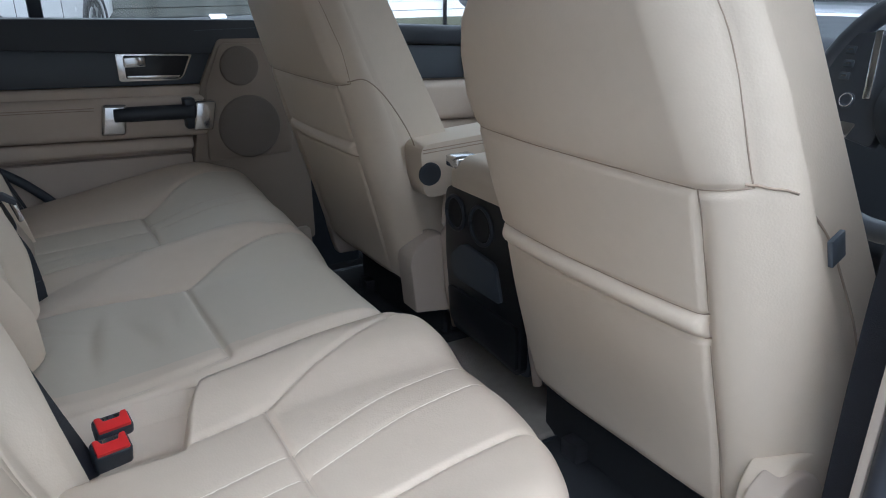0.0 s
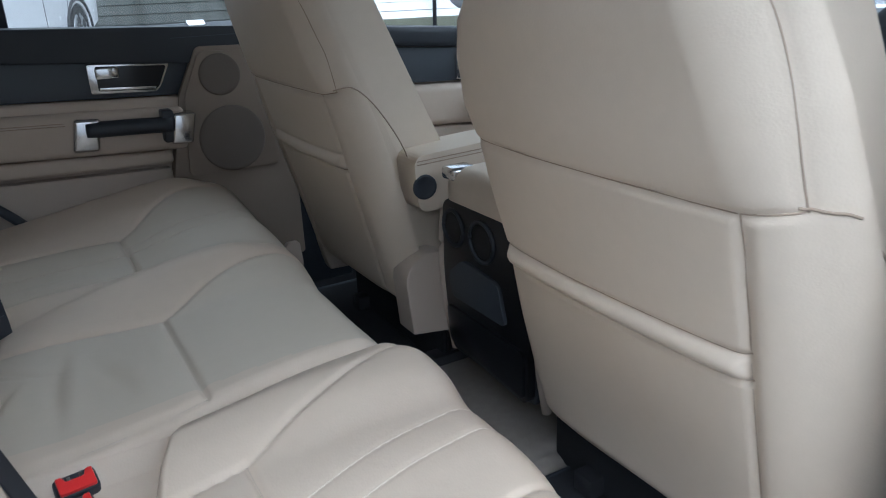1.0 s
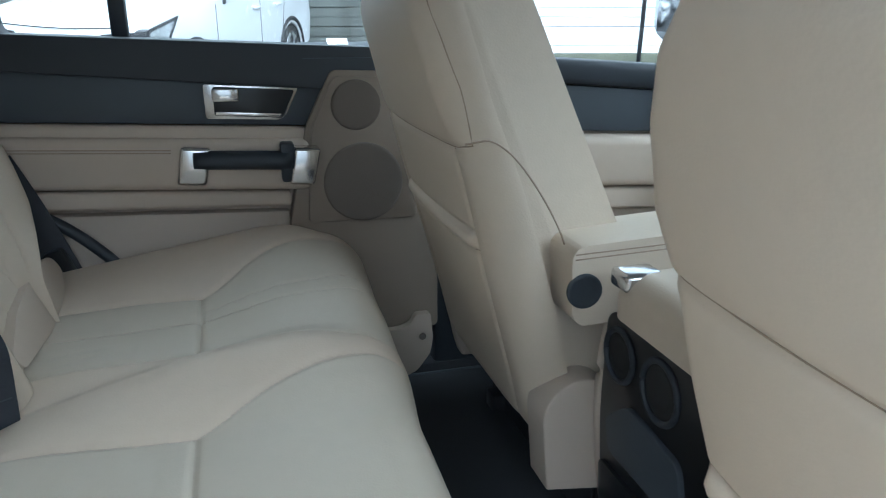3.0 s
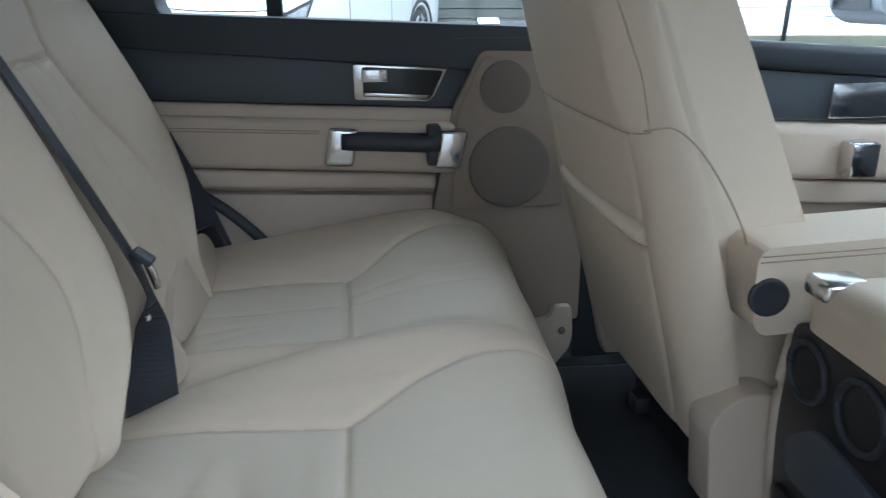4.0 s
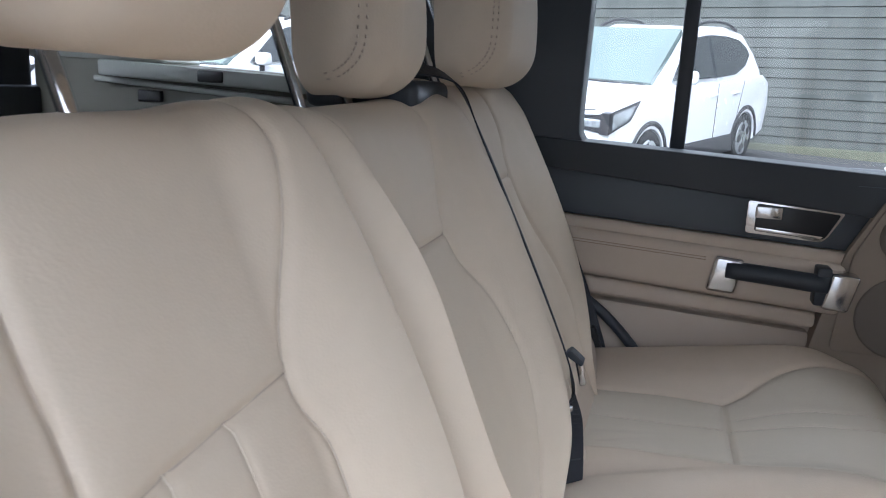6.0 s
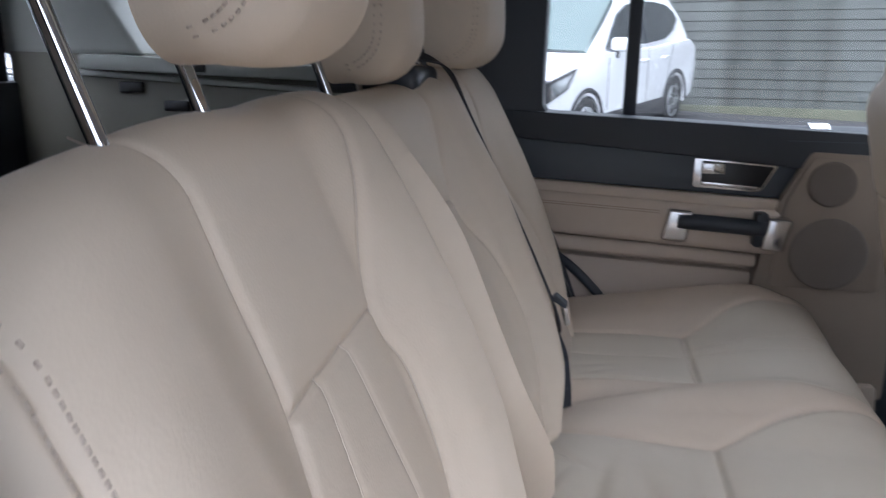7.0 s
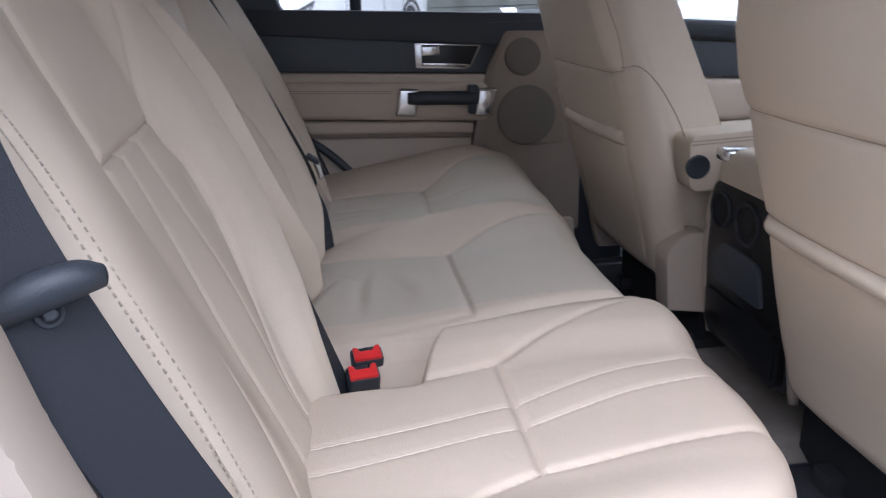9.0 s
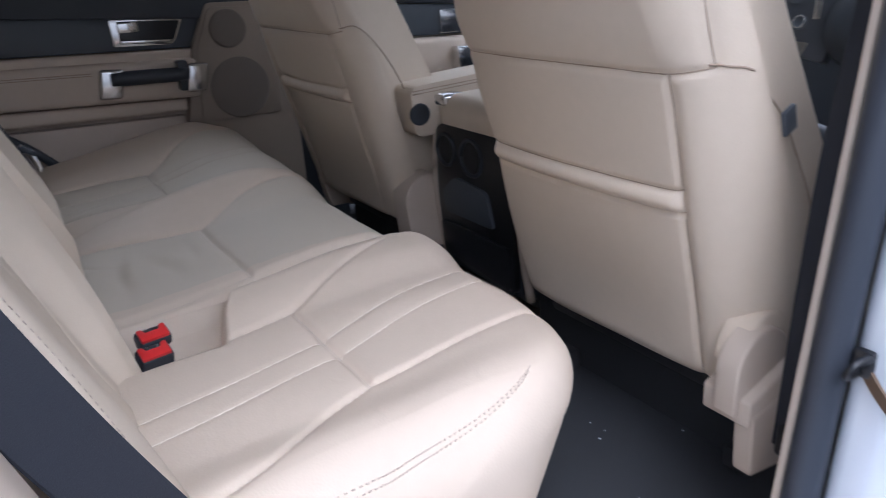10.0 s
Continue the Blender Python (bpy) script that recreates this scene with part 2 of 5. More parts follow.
def disc(name, c, r, t, axis, mat, n=40, bulge=0.0, bev=0.15):
    """A round plate with a rounded rim, facing along axis."""
    c, ax = Vector(c), Vector(axis).normalized()
    s = ax.orthogonal().normalized()
    u = ax.cross(s)
    rings = [(1.0, 0.0), (1.0, t * 0.6), (1.0 - bev * 0.3, t * 0.92), (1.0 - bev, t), (0.66, t + bulge * 0.6), (0.33, t + bulge * 0.9)]
    verts = [c + (s * math.cos(2 * math.pi * j / n) + u * math.sin(2 * math.pi * j / n)) * r * k + ax * h for k, h in rings for j in range(n)]
    faces = [(i * n + j, i * n + (j + 1) % n, (i + 1) * n + (j + 1) % n, (i + 1) * n + j) for i in range(len(rings) - 1) for j in range(n)]
    verts.append(c + ax * (t + bulge))
    k = (len(rings) - 1) * n
    faces += [(k + j, k + (j + 1) % n, len(verts) - 1) for j in range(n)]
    faces.append(tuple(range(n))[::-1])
    return mesh_of(name, verts, faces, mat)


def dist_to(X, Y, line):
    """Distance of points to a line of points in the plane."""
    best = np.full(X.shape, 1e9)
    for (x0, y0), (x1, y1) in zip(line[:-1], line[1:]):
        dx, dy = x1 - x0, y1 - y0
        t = np.clip(((X - x0) * dx + (Y - y0) * dy) / (dx * dx + dy * dy + 1e-12), 0, 1)
        best = np.minimum(best, np.hypot(X - x0 - t * dx, Y - y0 - t * dy))
    return best


def sstep(x, a, b):
    t = np.clip((x - a) / (b - a), 0, 1)
    return t * t * (3 - 2 * t)


def fine_line(pts, n=6):
    return [(p.x, p.y) for p in smooth_line([(*q, 0) for q in pts], n)] if len(pts) > 2 else pts


def groove(X, Y, lines, depth=0.005, w=0.0045, puff=0.004, pw=0.03):
    """Sewn seams: a narrow dip, with the filling swelling up on both sides."""
    d = np.zeros(X.shape)
    near = np.full(X.shape, 1e9)
    for line in lines:
        near = np.minimum(near, dist_to(X, Y, line))
    d -= depth * np.exp(-(near / w) ** 2)
    d -= puff * np.exp(-(near / pw) ** 1.2)
    return d


def eased(v, knots, vals):
    """A smooth curve through values at knots, with no overshoot; the values may be numbers or arrays."""
    F = [np.broadcast_to(np.asarray(f, float), v.shape) for f in vals]
    h = np.diff(knots)
    d = [(F[i + 1] - F[i]) / h[i] for i in range(len(h))]
    m = [d[0]] + [np.where(a * b > 0, 2 * a * b / (a + b + 1e-12 * np.sign(a + b) + 1e-15), 0.0) for a, b in zip(d[:-1], d[1:])] + [d[-1]]
    v = np.clip(v, knots[0], knots[-1])
    out = np.zeros(v.shape)
    for i in range(len(h)):
        t = (v - knots[i]) / h[i]
        w = F[i] * (1 + 2 * t) * (1 - t) ** 2 + m[i] * h[i] * t * (1 - t) ** 2 + F[i + 1] * t * t * (3 - 2 * t) + m[i + 1] * h[i] * t * t * (t - 1)
        out = np.where((v >= knots[i]) & ((v < knots[i + 1]) | (i == len(h) - 1)), w, out)
    return out


def relief(X, Y, xs, rows):
    """A padded surface given by its height along several lines across it: rows of (y, heights at xs)."""
    return eased(Y, [r[0] for r in rows], [eased(X, xs, r[1:]) for r in rows])


class Pad:
    """An upholstered block. Local X runs along it from 0 to length, Y across (true offset from the middle), Z out of its face.
    swell(X, Y) moves the face out; half(X) is half its width there; ends and sides are rounded."""

    def __init__(self, length, half, thick, r_start, r_end, r_side, swell, cell=0.005, bend=None):
        self.L, self.half, self.T = length, half if callable(half) else (lambda X, h=half: np.full(np.shape(X), h)), thick
        self.r0, self.r1, self.swell, self.cell, self.bend = r_start, r_end, swell, cell, bend
        self.rl, self.rr = r_side if isinstance(r_side, tuple) else (r_side, r_side)

    def profile(self):
        L, T, r0, r1, c = self.L, self.T, self.r0, self.r1, self.cell
        p = []
        n = max(3, int((T - r0) / 0.012))
        p += [(0.0, -T + (T - r0) * i / n, -1.0, 0.0) for i in range(n)]
        k = max(4, int(r0 * 1.57 / 0.006))
        p += [(r0 - r0 * math.cos(a), -r0 + r0 * math.sin(a), -math.cos(a), math.sin(a)) for a in (math.pi / 2 * i / k for i in range(k))]
        n = int((L - r0 - r1) / c)
        p += [(r0 + (L - r0 - r1) * i / n, 0.0, 0.0, 1.0) for i in range(n + 1)]
        k = max(4, int(r1 * 1.57 / 0.006))
        p += [(L - r1 + r1 * math.sin(a), -r1 + r1 * math.cos(a), math.sin(a), math.cos(a)) for a in (math.pi / 2 * i / k for i in range(1, k + 1))]
        n = max(3, int((T - r1) / 0.012))
        p += [(L, -r1 - (T - r1) * i / n, 1.0, 0.0) for i in range(1, n + 1)]
        return np.array(p)

    def place(self, X, Z, NX, NZ, q):
        """Points for profile coordinates and q from -1 to 1 across."""
        h = self.half(X)
        y = q * h
        rs = np.where(y < 0, self.rl, self.rr)
        k = np.clip((np.abs(y) - (h - rs)) / rs, 0, 1)
        inset = rs * (1 - np.sqrt(np.maximum(1 - k * k, 0)))
        up = self.swell(X, y) * np.clip(NZ, 0, 1) ** 0.7 * (1 - 0.6 * k)
        x, z = X + NX * (up - inset), Z + NZ * (up - inset)
        if self.bend:
            x, y, z = self.bend(x, y, z)
        return np.stack([x, y, z], -1)

    def on(self, X, Y):
        """A point on the face."""
        X, Y = float(X), np.array([float(Y)])
        q = Y / self.half(np.array([X]))
        Z, NX, NZ = 0.0, 0.0, 1.0
        for r, u, s in ((self.r0, X, -1), (self.r1, self.L - X, 1)):
            if u < r:
                c = 1 - max(u, 0.0) / r
                NX, NZ = s * c, math.sqrt(max(0.0, 1 - c * c))
                Z = -r + r * NZ
        return Vector(self.place(*[np.array([v]) for v in (X, Z, NX, NZ)], q)[0])

    def thread(self, name, line, mat, r=0.0011, lift=0.0):
        """A thin sewn cord lying along a line on the face."""
        pts = []
        for (x0, y0), (x1, y1) in zip(line[:-1], line[1:]):
            n = max(1, int(math.hypot(x1 - x0, y1 - y0) / 0.006))
            pts += [self.on(x0 + (x1 - x0) * i / n, y0 + (y1 - y0) * i / n) for i in range(n)]
        pts.append(self.on(*line[-1]))
        return tube(name, [p + Vector((0, 0, lift)) for p in pts], r, mat, 5, 1)

    def mesh(self, name, mat):
        P = self.profile()
        hw = float(np.max(self.half(P[:, 0])))
        n = int((2 * hw - self.rl - self.rr) / self.cell)
        core = np.linspace(-(hw - self.rl), hw - self.rr, n + 1) / hw

        def side(r):
            arc = np.sin(np.linspace(0, math.pi / 2, max(5, int(r / 0.005)) + 1)[1:]) * r
            return (hw - r + arc) / hw

        q = np.concatenate([-side(self.rl)[::-1], core, side(self.rr)])
        A = [np.broadcast_to(P[:, i][None], (len(q), len(P))) for i in range(4)]
        V = self.place(*A, np.broadcast_to(q[:, None], (len(q), len(P))))
        nq, npf = V.shape[:2]
        verts = V.reshape(-1, 3)
        i, j = np.meshgrid(np.arange(nq - 1), np.arange(npf - 1), indexing="ij")
        a = (i * npf + j).ravel()
        faces = np.stack([a, a + 1, a + npf + 1, a + npf], -1)[:, ::-1].tolist()
        for s in range(nq - 1):
            faces.append((s * npf, (s + 1) * npf, (s + 1) * npf + npf - 1, s * npf + npf - 1)[::-1])
        faces.append(tuple(range(npf))[::-1])
        faces.append(tuple(range((nq - 1) * npf, nq * npf)))
        me = mesh_of(name, verts.tolist(), [tuple(f) for f in faces], mat)
        bm = bmesh.new()
        bm.from_mesh(me)
        bmesh.ops.recalc_face_normals(bm, faces=bm.faces)
        bm.to_mesh(me)
        bm.free()
        me.set_sharp_from_angle(angle=radians(60))
        return me

    def stitches(self, name, line, mat, step=0.006, size=(0.0038, 0.0009, 0.0008), lift=0.0004):
        """Short thread stitches sewn along a line on the face."""
        pts = []
        for (x0, y0), (x1, y1) in zip(line[:-1], line[1:]):
            n = max(1, int(math.hypot(x1 - x0, y1 - y0) / step))
            pts += [(x0 + (x1 - x0) * i / n, y0 + (y1 - y0) * i / n) for i in range(n)]
        verts, faces = [], []
        for (x0, y0), (x1, y1) in zip(pts[:-1], pts[1:]):
            a, b = self.on(x0, y0), self.on(x1, y1)
            c = self.on(x0, y0 + 0.002)
            d = (b - a)
            if d.length < 1e-5:
                continue
            d.normalize()
            s = (c - a) - d * (c - a).dot(d)
            s.normalize()
            u = d.cross(s)
            if u.z < 0 and abs(u.z) > 0.2:
                u = -u
            m = (a + b) / 2 + u * lift
            k = len(verts)
            for e in (-1, 1):
                for f, g in ((-1, 0), (0, 1), (1, 0), (0, -1)):
                    verts.append(m + d * size[0] / 2 * e + s * size[1] * f + u * size[2] * g)
            faces += [(k + t, k + (t + 1) % 4, k + 4 + (t + 1) % 4, k + 4 + t) for t in range(4)] + [(k + 3, k + 2, k + 1, k), (k + 4, k + 5, k + 6, k + 7)]
        return mesh_of(name, verts, faces, mat)


def frame_of(origin, xdir, zdir):
    """A pose with local X along xdir, local Z near zdir."""
    x = Vector(xdir).normalized()
    z = Vector(zdir)
    z = (z - x * z.dot(x)).normalized()
    y = z.cross(x)
    m = Matrix((x, y, z)).transposed().to_4x4()
    m.translation = origin
    return m

from mathutils.bvhtree import BVHTree


# ---- the car's shell: floor, roof, sides ----
def setting(name, me, label, m=None):
    ob = new(name, me)
    if m is not None:
        ob.matrix_basis = m
    return tagged(ob, label, "", "", "structure")


FLOOR = 0.17
setting("floor", box("floor", (-1.3, -0.80, 0.10), (2.2, 0.80, FLOOR - 0.012), M_CARPET, 0.01), "beige carpeted car floor")
# a low hump of carpet between the two mats
hump = [(-0.207, 0.15), (-0.199, 0.172), (-0.18, 0.180), (0.19, 0.180), (0.212, 0.172), (0.22, 0.15)]
setting("floor_tunnel", prism("floor_tunnel", hump, "x", 0.30, 1.3, M_CARPET, 0.004), "beige carpet over the centre tunnel")
setting("ceiling", box("ceiling", (-1.3, -0.72, 1.30), (1.25, 0.72, 1.36), M_ROOF, 0.02), "pale cloth roof lining")

# ---- rear bench ----
BK_UP, BK_OUT = Vector((-0.4104, 0, 0.9119)), Vector((0.9119, 0, 0.4104))


def bk(y, z, yc):
    return ((z - 0.40) / 0.9119, yc - y)


def bk_line(pts, yc):
    return fine_line([bk(y, z, yc) for y, z in pts])


def rear_backrest(seat, y0, y1, shape, seams, pleats, edge=None, corner=0.0, cell=0.0032, foot=None, pale=True, long=0.59, tuck=0.0):
    """shape: heights of the padding over the back's plane, rows of (y, at z 0.40, 0.55, 0.75, 0.88, 0.96). foot: the edges at several heights, as (z, y0, y1)."""
    yc, half = (y0 + y1) / 2, (y1 - y0) / 2

    def swell(X, Y):
        s = relief(0.40 + X * 0.9119, yc - Y, (0.40, 0.55, 0.75, 0.88, 0.96), shape)
        s = s + groove(X, Y, seams, 0.0044, 0.0040, 0.003, 0.018) + groove(X, Y, pleats, 0.0016, 0.0026, 0.0012, 0.012)
        if edge:
            s = s + groove(X, Y, edge, 0.004, 0.0028, 0.002, 0.010)
        return s + 0.0014 * np.sin(X * 23 + Y * 9) * np.cos(Y * 31 - X * 6)

    def bend(x, y, z):
        # the lower end is drawn up
        x = np.where(x < 0.14, 0.14 - (0.14 - x) * (1 - tuck / 0.14), x)
        if foot:
            # the lower corners sweep inward
            h = 0.40 + x * 0.9119
            zs = [f[0] for f in foot]
            lo, hi = eased(h, zs, [f[1] for f in foot]), eased(h, zs, [f[2] for f in foot])
            u = yc - y
            y = yc - np.where(u < yc, yc + (u - yc) * (yc - lo) / (yc - y0), yc + (u - yc) * (hi - yc) / (y1 - yc))
        e = np.clip((y + 0.08) / (half + 0.08), 0, 1)
        return x - corner * e * e * sstep(x, 0.36, 0.58), y, z

    pad = Pad(long, half, 0.13, 0.03, 0.055, 0.030, swell, cell, bend)
    m = frame_of(Vector((0.245 - 0.45 * 0.40, yc, 0.40)), BK_UP, BK_OUT)
    ob = part("backrest", pad.mesh("backrest", M_LEATHER), seat, "", m)
    for line in pleats:
        part("pleat_cord", pad.thread("pleat_cord", line, M_THREAD if pale else M_THREAD_MID, 0.0007), ob, "", m)
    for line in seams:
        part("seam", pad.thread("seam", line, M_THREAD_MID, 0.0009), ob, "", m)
    return pad, m, ob


def rear_headrest(seat, yc, half, x_front, z0, z1, posts, x_post, lean=0.36):
    """A padded headrest with a welt round its sides on two steel posts."""
    L = (z1 - z0) / 0.966

    def welt(s, off=0.0):
        return fine_line([(0.0, s * (half * 0.925 + off)), (0.03, s * (half * 0.905 + off)), (0.08, s * (half * 0.88 + off)), (L, s * (half * 0.85 + off))])

    def swell(X, Y):
        u = np.abs(Y) / half
        s = 0.016 * (1 - u ** 2) + 0.008 * np.sin(np.clip(X / L, 0, 1) * math.pi)
        return s + groove(X, Y, [welt(1), welt(-1)], 0.004, 0.003, 0.003, 0.012)

    pad = Pad(L, half, 0.080, 0.055, 0.05, 0.048, swell, 0.0034)
    m = frame_of((x_front, yc, z0), (-0.06, 0, 0.998), (0.998, 0, 0.06))
    head = part("headrest", pad.mesh("headrest", M_LEATHER), seat, "", m)
    for side in (-1, 1):
        for off in (-0.0058, -0.0018):
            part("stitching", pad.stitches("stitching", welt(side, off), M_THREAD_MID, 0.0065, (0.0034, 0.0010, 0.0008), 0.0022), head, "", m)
    for yp in posts:
        a = Vector((x_post, yp, 0.895))
        b = a + Vector((-lean, 0, 1)).normalized() * 0.26
        part("post", tube("post", [a, a + (b - a) * 0.5, b - (b - a) * 0.1, b + Vector((0.05, 0, 0.0))], 0.0058, M_STEEL, 12), seat, "bright steel headrest post")
        part("post_sleeve", box("post_sleeve", (x_post - 0.022, yp - 0.010, 0.892), (x_post + 0.004, yp + 0.028, 0.910), M_BLACK, 0.005), seat, "black plastic post sleeve")
    return head


FRONT_X, CUSH_Z = 0.522, 0.452


def rear_cushion(seat, y0, y1, sides, shape, seams, pleats, extra=None, corner=0.0, out=1, reach=0.0, push=0.0, r_front=0.065, pale=True, panels=(), slant=None):
    """panels: outlines in x and y of the sewn-in seat panels. shape: heights of the padding, rows of (y, at x 0.0, 0.13, 0.27, 0.40, 0.50)."""
    yc, half = (y0 + y1) / 2, (y1 - y0) / 2

    def swell(X, Y):
        y = Y + yc
        s = relief(X - 0.03, y, (0.0, 0.13, 0.27, 0.40, 0.50), shape)
        s = s + groove(X, y, seams, 0.0046, 0.0042, 0.003, 0.018) + groove(X, y, pleats, 0.0016, 0.0026, 0.0012, 0.012)
        if extra:
            s = s + extra(X, y)
        return s + 0.0014 * np.sin(X * 19 + y * 13) * np.cos(y * 27 - X * 8)

    def bend(x, y, z):
        # the front rolls under
        x = x - 0.45 * np.clip(-z - 0.05, 0, 1) * sstep(x, 0.3, 0.5) + reach * sstep(y + yc, 0.05, 0.42) * sstep(x, 0.30, 0.5) + push * sstep(x, 0.30, 0.5)
        if slant:
            # the joint between the two cushions runs askew
            y = y - np.interp(x - 0.03, [0.22, 0.25, 0.33, 0.42, 0.50], [0.036, 0.031, 0.019, 0.009, 0.0]) * sstep(y + yc, *slant)
        e = np.clip((half - corner - np.where(y * out > 0, np.abs(y), 0)) / -corner, 0, 1) if corner else 0
        return x - (1 - np.sqrt(np.maximum(1 - e * e, 0))) * corner * 0.9 * sstep(x, 0.20, 0.5), y, z

    pad = Pad(FRONT_X + 0.03, half, 0.20, 0.03, r_front, sides, swell, 0.0031, bend)
    m = frame_of((-0.03, yc, CUSH_Z), (1, 0, 0), (0, 0, 1))
    me = pad.mesh("cushion", M_SEAT)
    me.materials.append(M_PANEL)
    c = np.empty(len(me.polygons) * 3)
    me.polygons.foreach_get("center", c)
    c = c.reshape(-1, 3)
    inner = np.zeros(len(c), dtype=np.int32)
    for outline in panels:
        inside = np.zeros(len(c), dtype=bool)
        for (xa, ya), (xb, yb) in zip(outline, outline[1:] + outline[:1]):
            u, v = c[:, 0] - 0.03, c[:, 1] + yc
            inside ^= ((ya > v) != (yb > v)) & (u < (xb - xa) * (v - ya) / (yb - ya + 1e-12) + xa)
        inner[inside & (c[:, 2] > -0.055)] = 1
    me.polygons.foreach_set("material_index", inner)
    ob = part("cushion", me, seat, "", m)
    for line in pleats:
        part("pleat_cord", pad.thread("pleat_cord", [(a, b - yc) for a, b in line], M_THREAD if pale else M_THREAD_MID, 0.0009, 0.0003), ob, "", m)
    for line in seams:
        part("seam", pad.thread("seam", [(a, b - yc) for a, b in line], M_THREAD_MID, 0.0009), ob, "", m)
    return pad, m, ob


def cx(x):
    return x + 0.03


def cline(pts):
    return fine_line([(cx(x), y) for x, y in pts])


# near seat: outer place behind the driver
near_seat = thing("car_seat", "beige leather single rear seat with pleated panels and buckles beside it", "car seat", "rear seats", (0.2, -0.42, 0.16))
near_seams = [
    cline([(0.268, -0.319), (0.268, -0.43), (0.269, -0.544)]),
    cline([(-0.02, -0.352), (0.085, -0.347), (0.18, -0.335), (0.268, -0.319)]),
    cline([(0.268, -0.319), (0.36, -0.262), (0.43, -0.222), (0.505, -0.190)]),
    cline([(0.269, -0.544), (0.36, -0.535), (0.43, -0.523), (0.515, -0.509)]),
    cline([(0.269, -0.544), (0.20, -0.572), (0.12, -0.625), (-0.02, -0.655)]),
]
near_pleats = [
    cline([(0.27, -0.413), (0.39, -0.372), (0.515, -0.346)]), cline([(0.27, -0.458), (0.39, -0.420), (0.515, -0.395)]),
    cline([(-0.02, -0.478), (0.12, -0.447), (0.265, -0.413)]), cline([(-0.02, -0.520), (0.12, -0.492), (0.265, -0.458)]),
]


def near_notch(X, y):
    """Behind the inner bolster the cushion falls away to a slot for the buckles."""
    x = X - 0.03
    wall = sstep(y, -0.352, -0.336)
    back = sstep(x - 0.28 * (y + 0.24), 0.208, 0.178)
    side = 0.35 + 0.65 * sstep(y, -0.150, -0.215)
    return -0.082 * side * wall * back * sstep(y, -0.149, -0.156)


near_shape = [
    (-0.700, 0.010, 0.014, 0.016, 0.016, 0.012), (-0.630, 0.012, 0.020, 0.026, 0.030, 0.026), (-0.560, 0.002, 0.004, 0.008, 0.016, 0.014), (-0.450, 0.0, 0.0, 0.0, 0.008, 0.004),
    (-0.340, 0.0, 0.0, 0.0, 0.008, 0.004), (-0.270, 0.010, 0.012, 0.018, 0.024, 0.022), (-0.225, 0.012, 0.014, 0.022, 0.028, 0.026), (-0.180, 0.0, 0.0, 0.006, 0.014, 0.014), (-0.149, -0.02, -0.02, -0.014, -0.004, 0.0),
]
npad, nm, ncush = rear_cushion(near_seat, -0.700, -0.149, (0.055, 0.020), near_shape, near_seams, near_pleats, near_notch, 0.270, -1, push=0.011, r_front=0.047, slant=(-0.30, -0.18))
part("piping", npad.thread("piping", [(a, b - (-0.700 - 0.149) / 2) for a, b in cline([(0.20, -0.160), (0.30, -0.158), (0.40, -0.157), (0.50, -0.160)])], M_THREAD, 0.0013, 0.0004), ncush, "pale piping on the cushion edge")
OUTER_WELT = [(0.03, -0.2585), (0.22, -0.2578), (0.26, -0.2575), (0.32, -0.2555), (0.40, -0.254), (0.45, -0.2503), (0.48, -0.243), (0.50, -0.232), (0.507, -0.222)]
for row in (0.0, 0.0045):
    side = [(x, e + row) for x, e in OUTER_WELT]
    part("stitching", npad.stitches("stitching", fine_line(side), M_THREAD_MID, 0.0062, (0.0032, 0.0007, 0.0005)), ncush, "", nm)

NB = -0.445
bseams = [
    bk_line([(-0.475, 0.945), (-0.482, 0.85), (-0.483, 0.751), (-0.535, 0.64), (-0.580, 0.496), (-0.60, 0.41)], NB),
    bk_line([(-0.235, 0.945), (-0.262, 0.86), (-0.304, 0.761), (-0.290, 0.70), (-0.300, 0.60), (-0.345, 0.50), (-0.37, 0.41)], NB),
    bk_line([(-0.483, 0.751), (-0.304, 0.761)], NB),
]
bpleats = [bk_line([(-0.428, 0.755), (-0.46, 0.626), (-0.490, 0.44)], NB), bk_line([(-0.372, 0.757), (-0.375, 0.607), (-0.385, 0.44)], NB)]
bedge = [bk_line([(-0.664, 0.92), (-0.669, 0.75), (-0.676, 0.43)], NB)]
near_back = [
    (-0.705, 0.012, 0.024, 0.032, 0.032, 0.014), (-0.640, 0.018, 0.034, 0.042, 0.038, 0.018), (-0.570, 0.014, 0.024, 0.032, 0.028, 0.010), (-0.490, 0.004, 0.006, 0.006, 0.010, 0.004),
    (-0.400, 0.008, 0.008, 0.006, 0.010, 0.004), (-0.310, 0.004, 0.006, 0.006, 0.010, 0.004), (-0.250, 0.018, 0.036, 0.040, 0.032, 0.006), (-0.205, 0.024, 0.048, 0.054, 0.040, 0.004), (-0.185, 0.022, 0.044, 0.050, 0.034, -0.004),
]
nbpad, nbm, nback = rear_backrest(near_seat, -0.705, -0.185, near_back, bseams, bpleats, bedge, 0.074, 0.0028, [(0.40, -0.705, -0.315), (0.48, -0.705, -0.300), (0.56, -0.705, -0.232), (0.64, -0.705, -0.190), (0.96, -0.705, -0.185)])
for off in (-0.0055, 0.0060):
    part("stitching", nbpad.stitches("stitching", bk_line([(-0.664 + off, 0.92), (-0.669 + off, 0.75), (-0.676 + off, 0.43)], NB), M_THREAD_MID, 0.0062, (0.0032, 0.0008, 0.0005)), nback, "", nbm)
rear_headrest(near_seat, -0.363, 0.104, -0.104, 0.962, 1.15, (-0.489, -0.365), -0.19)

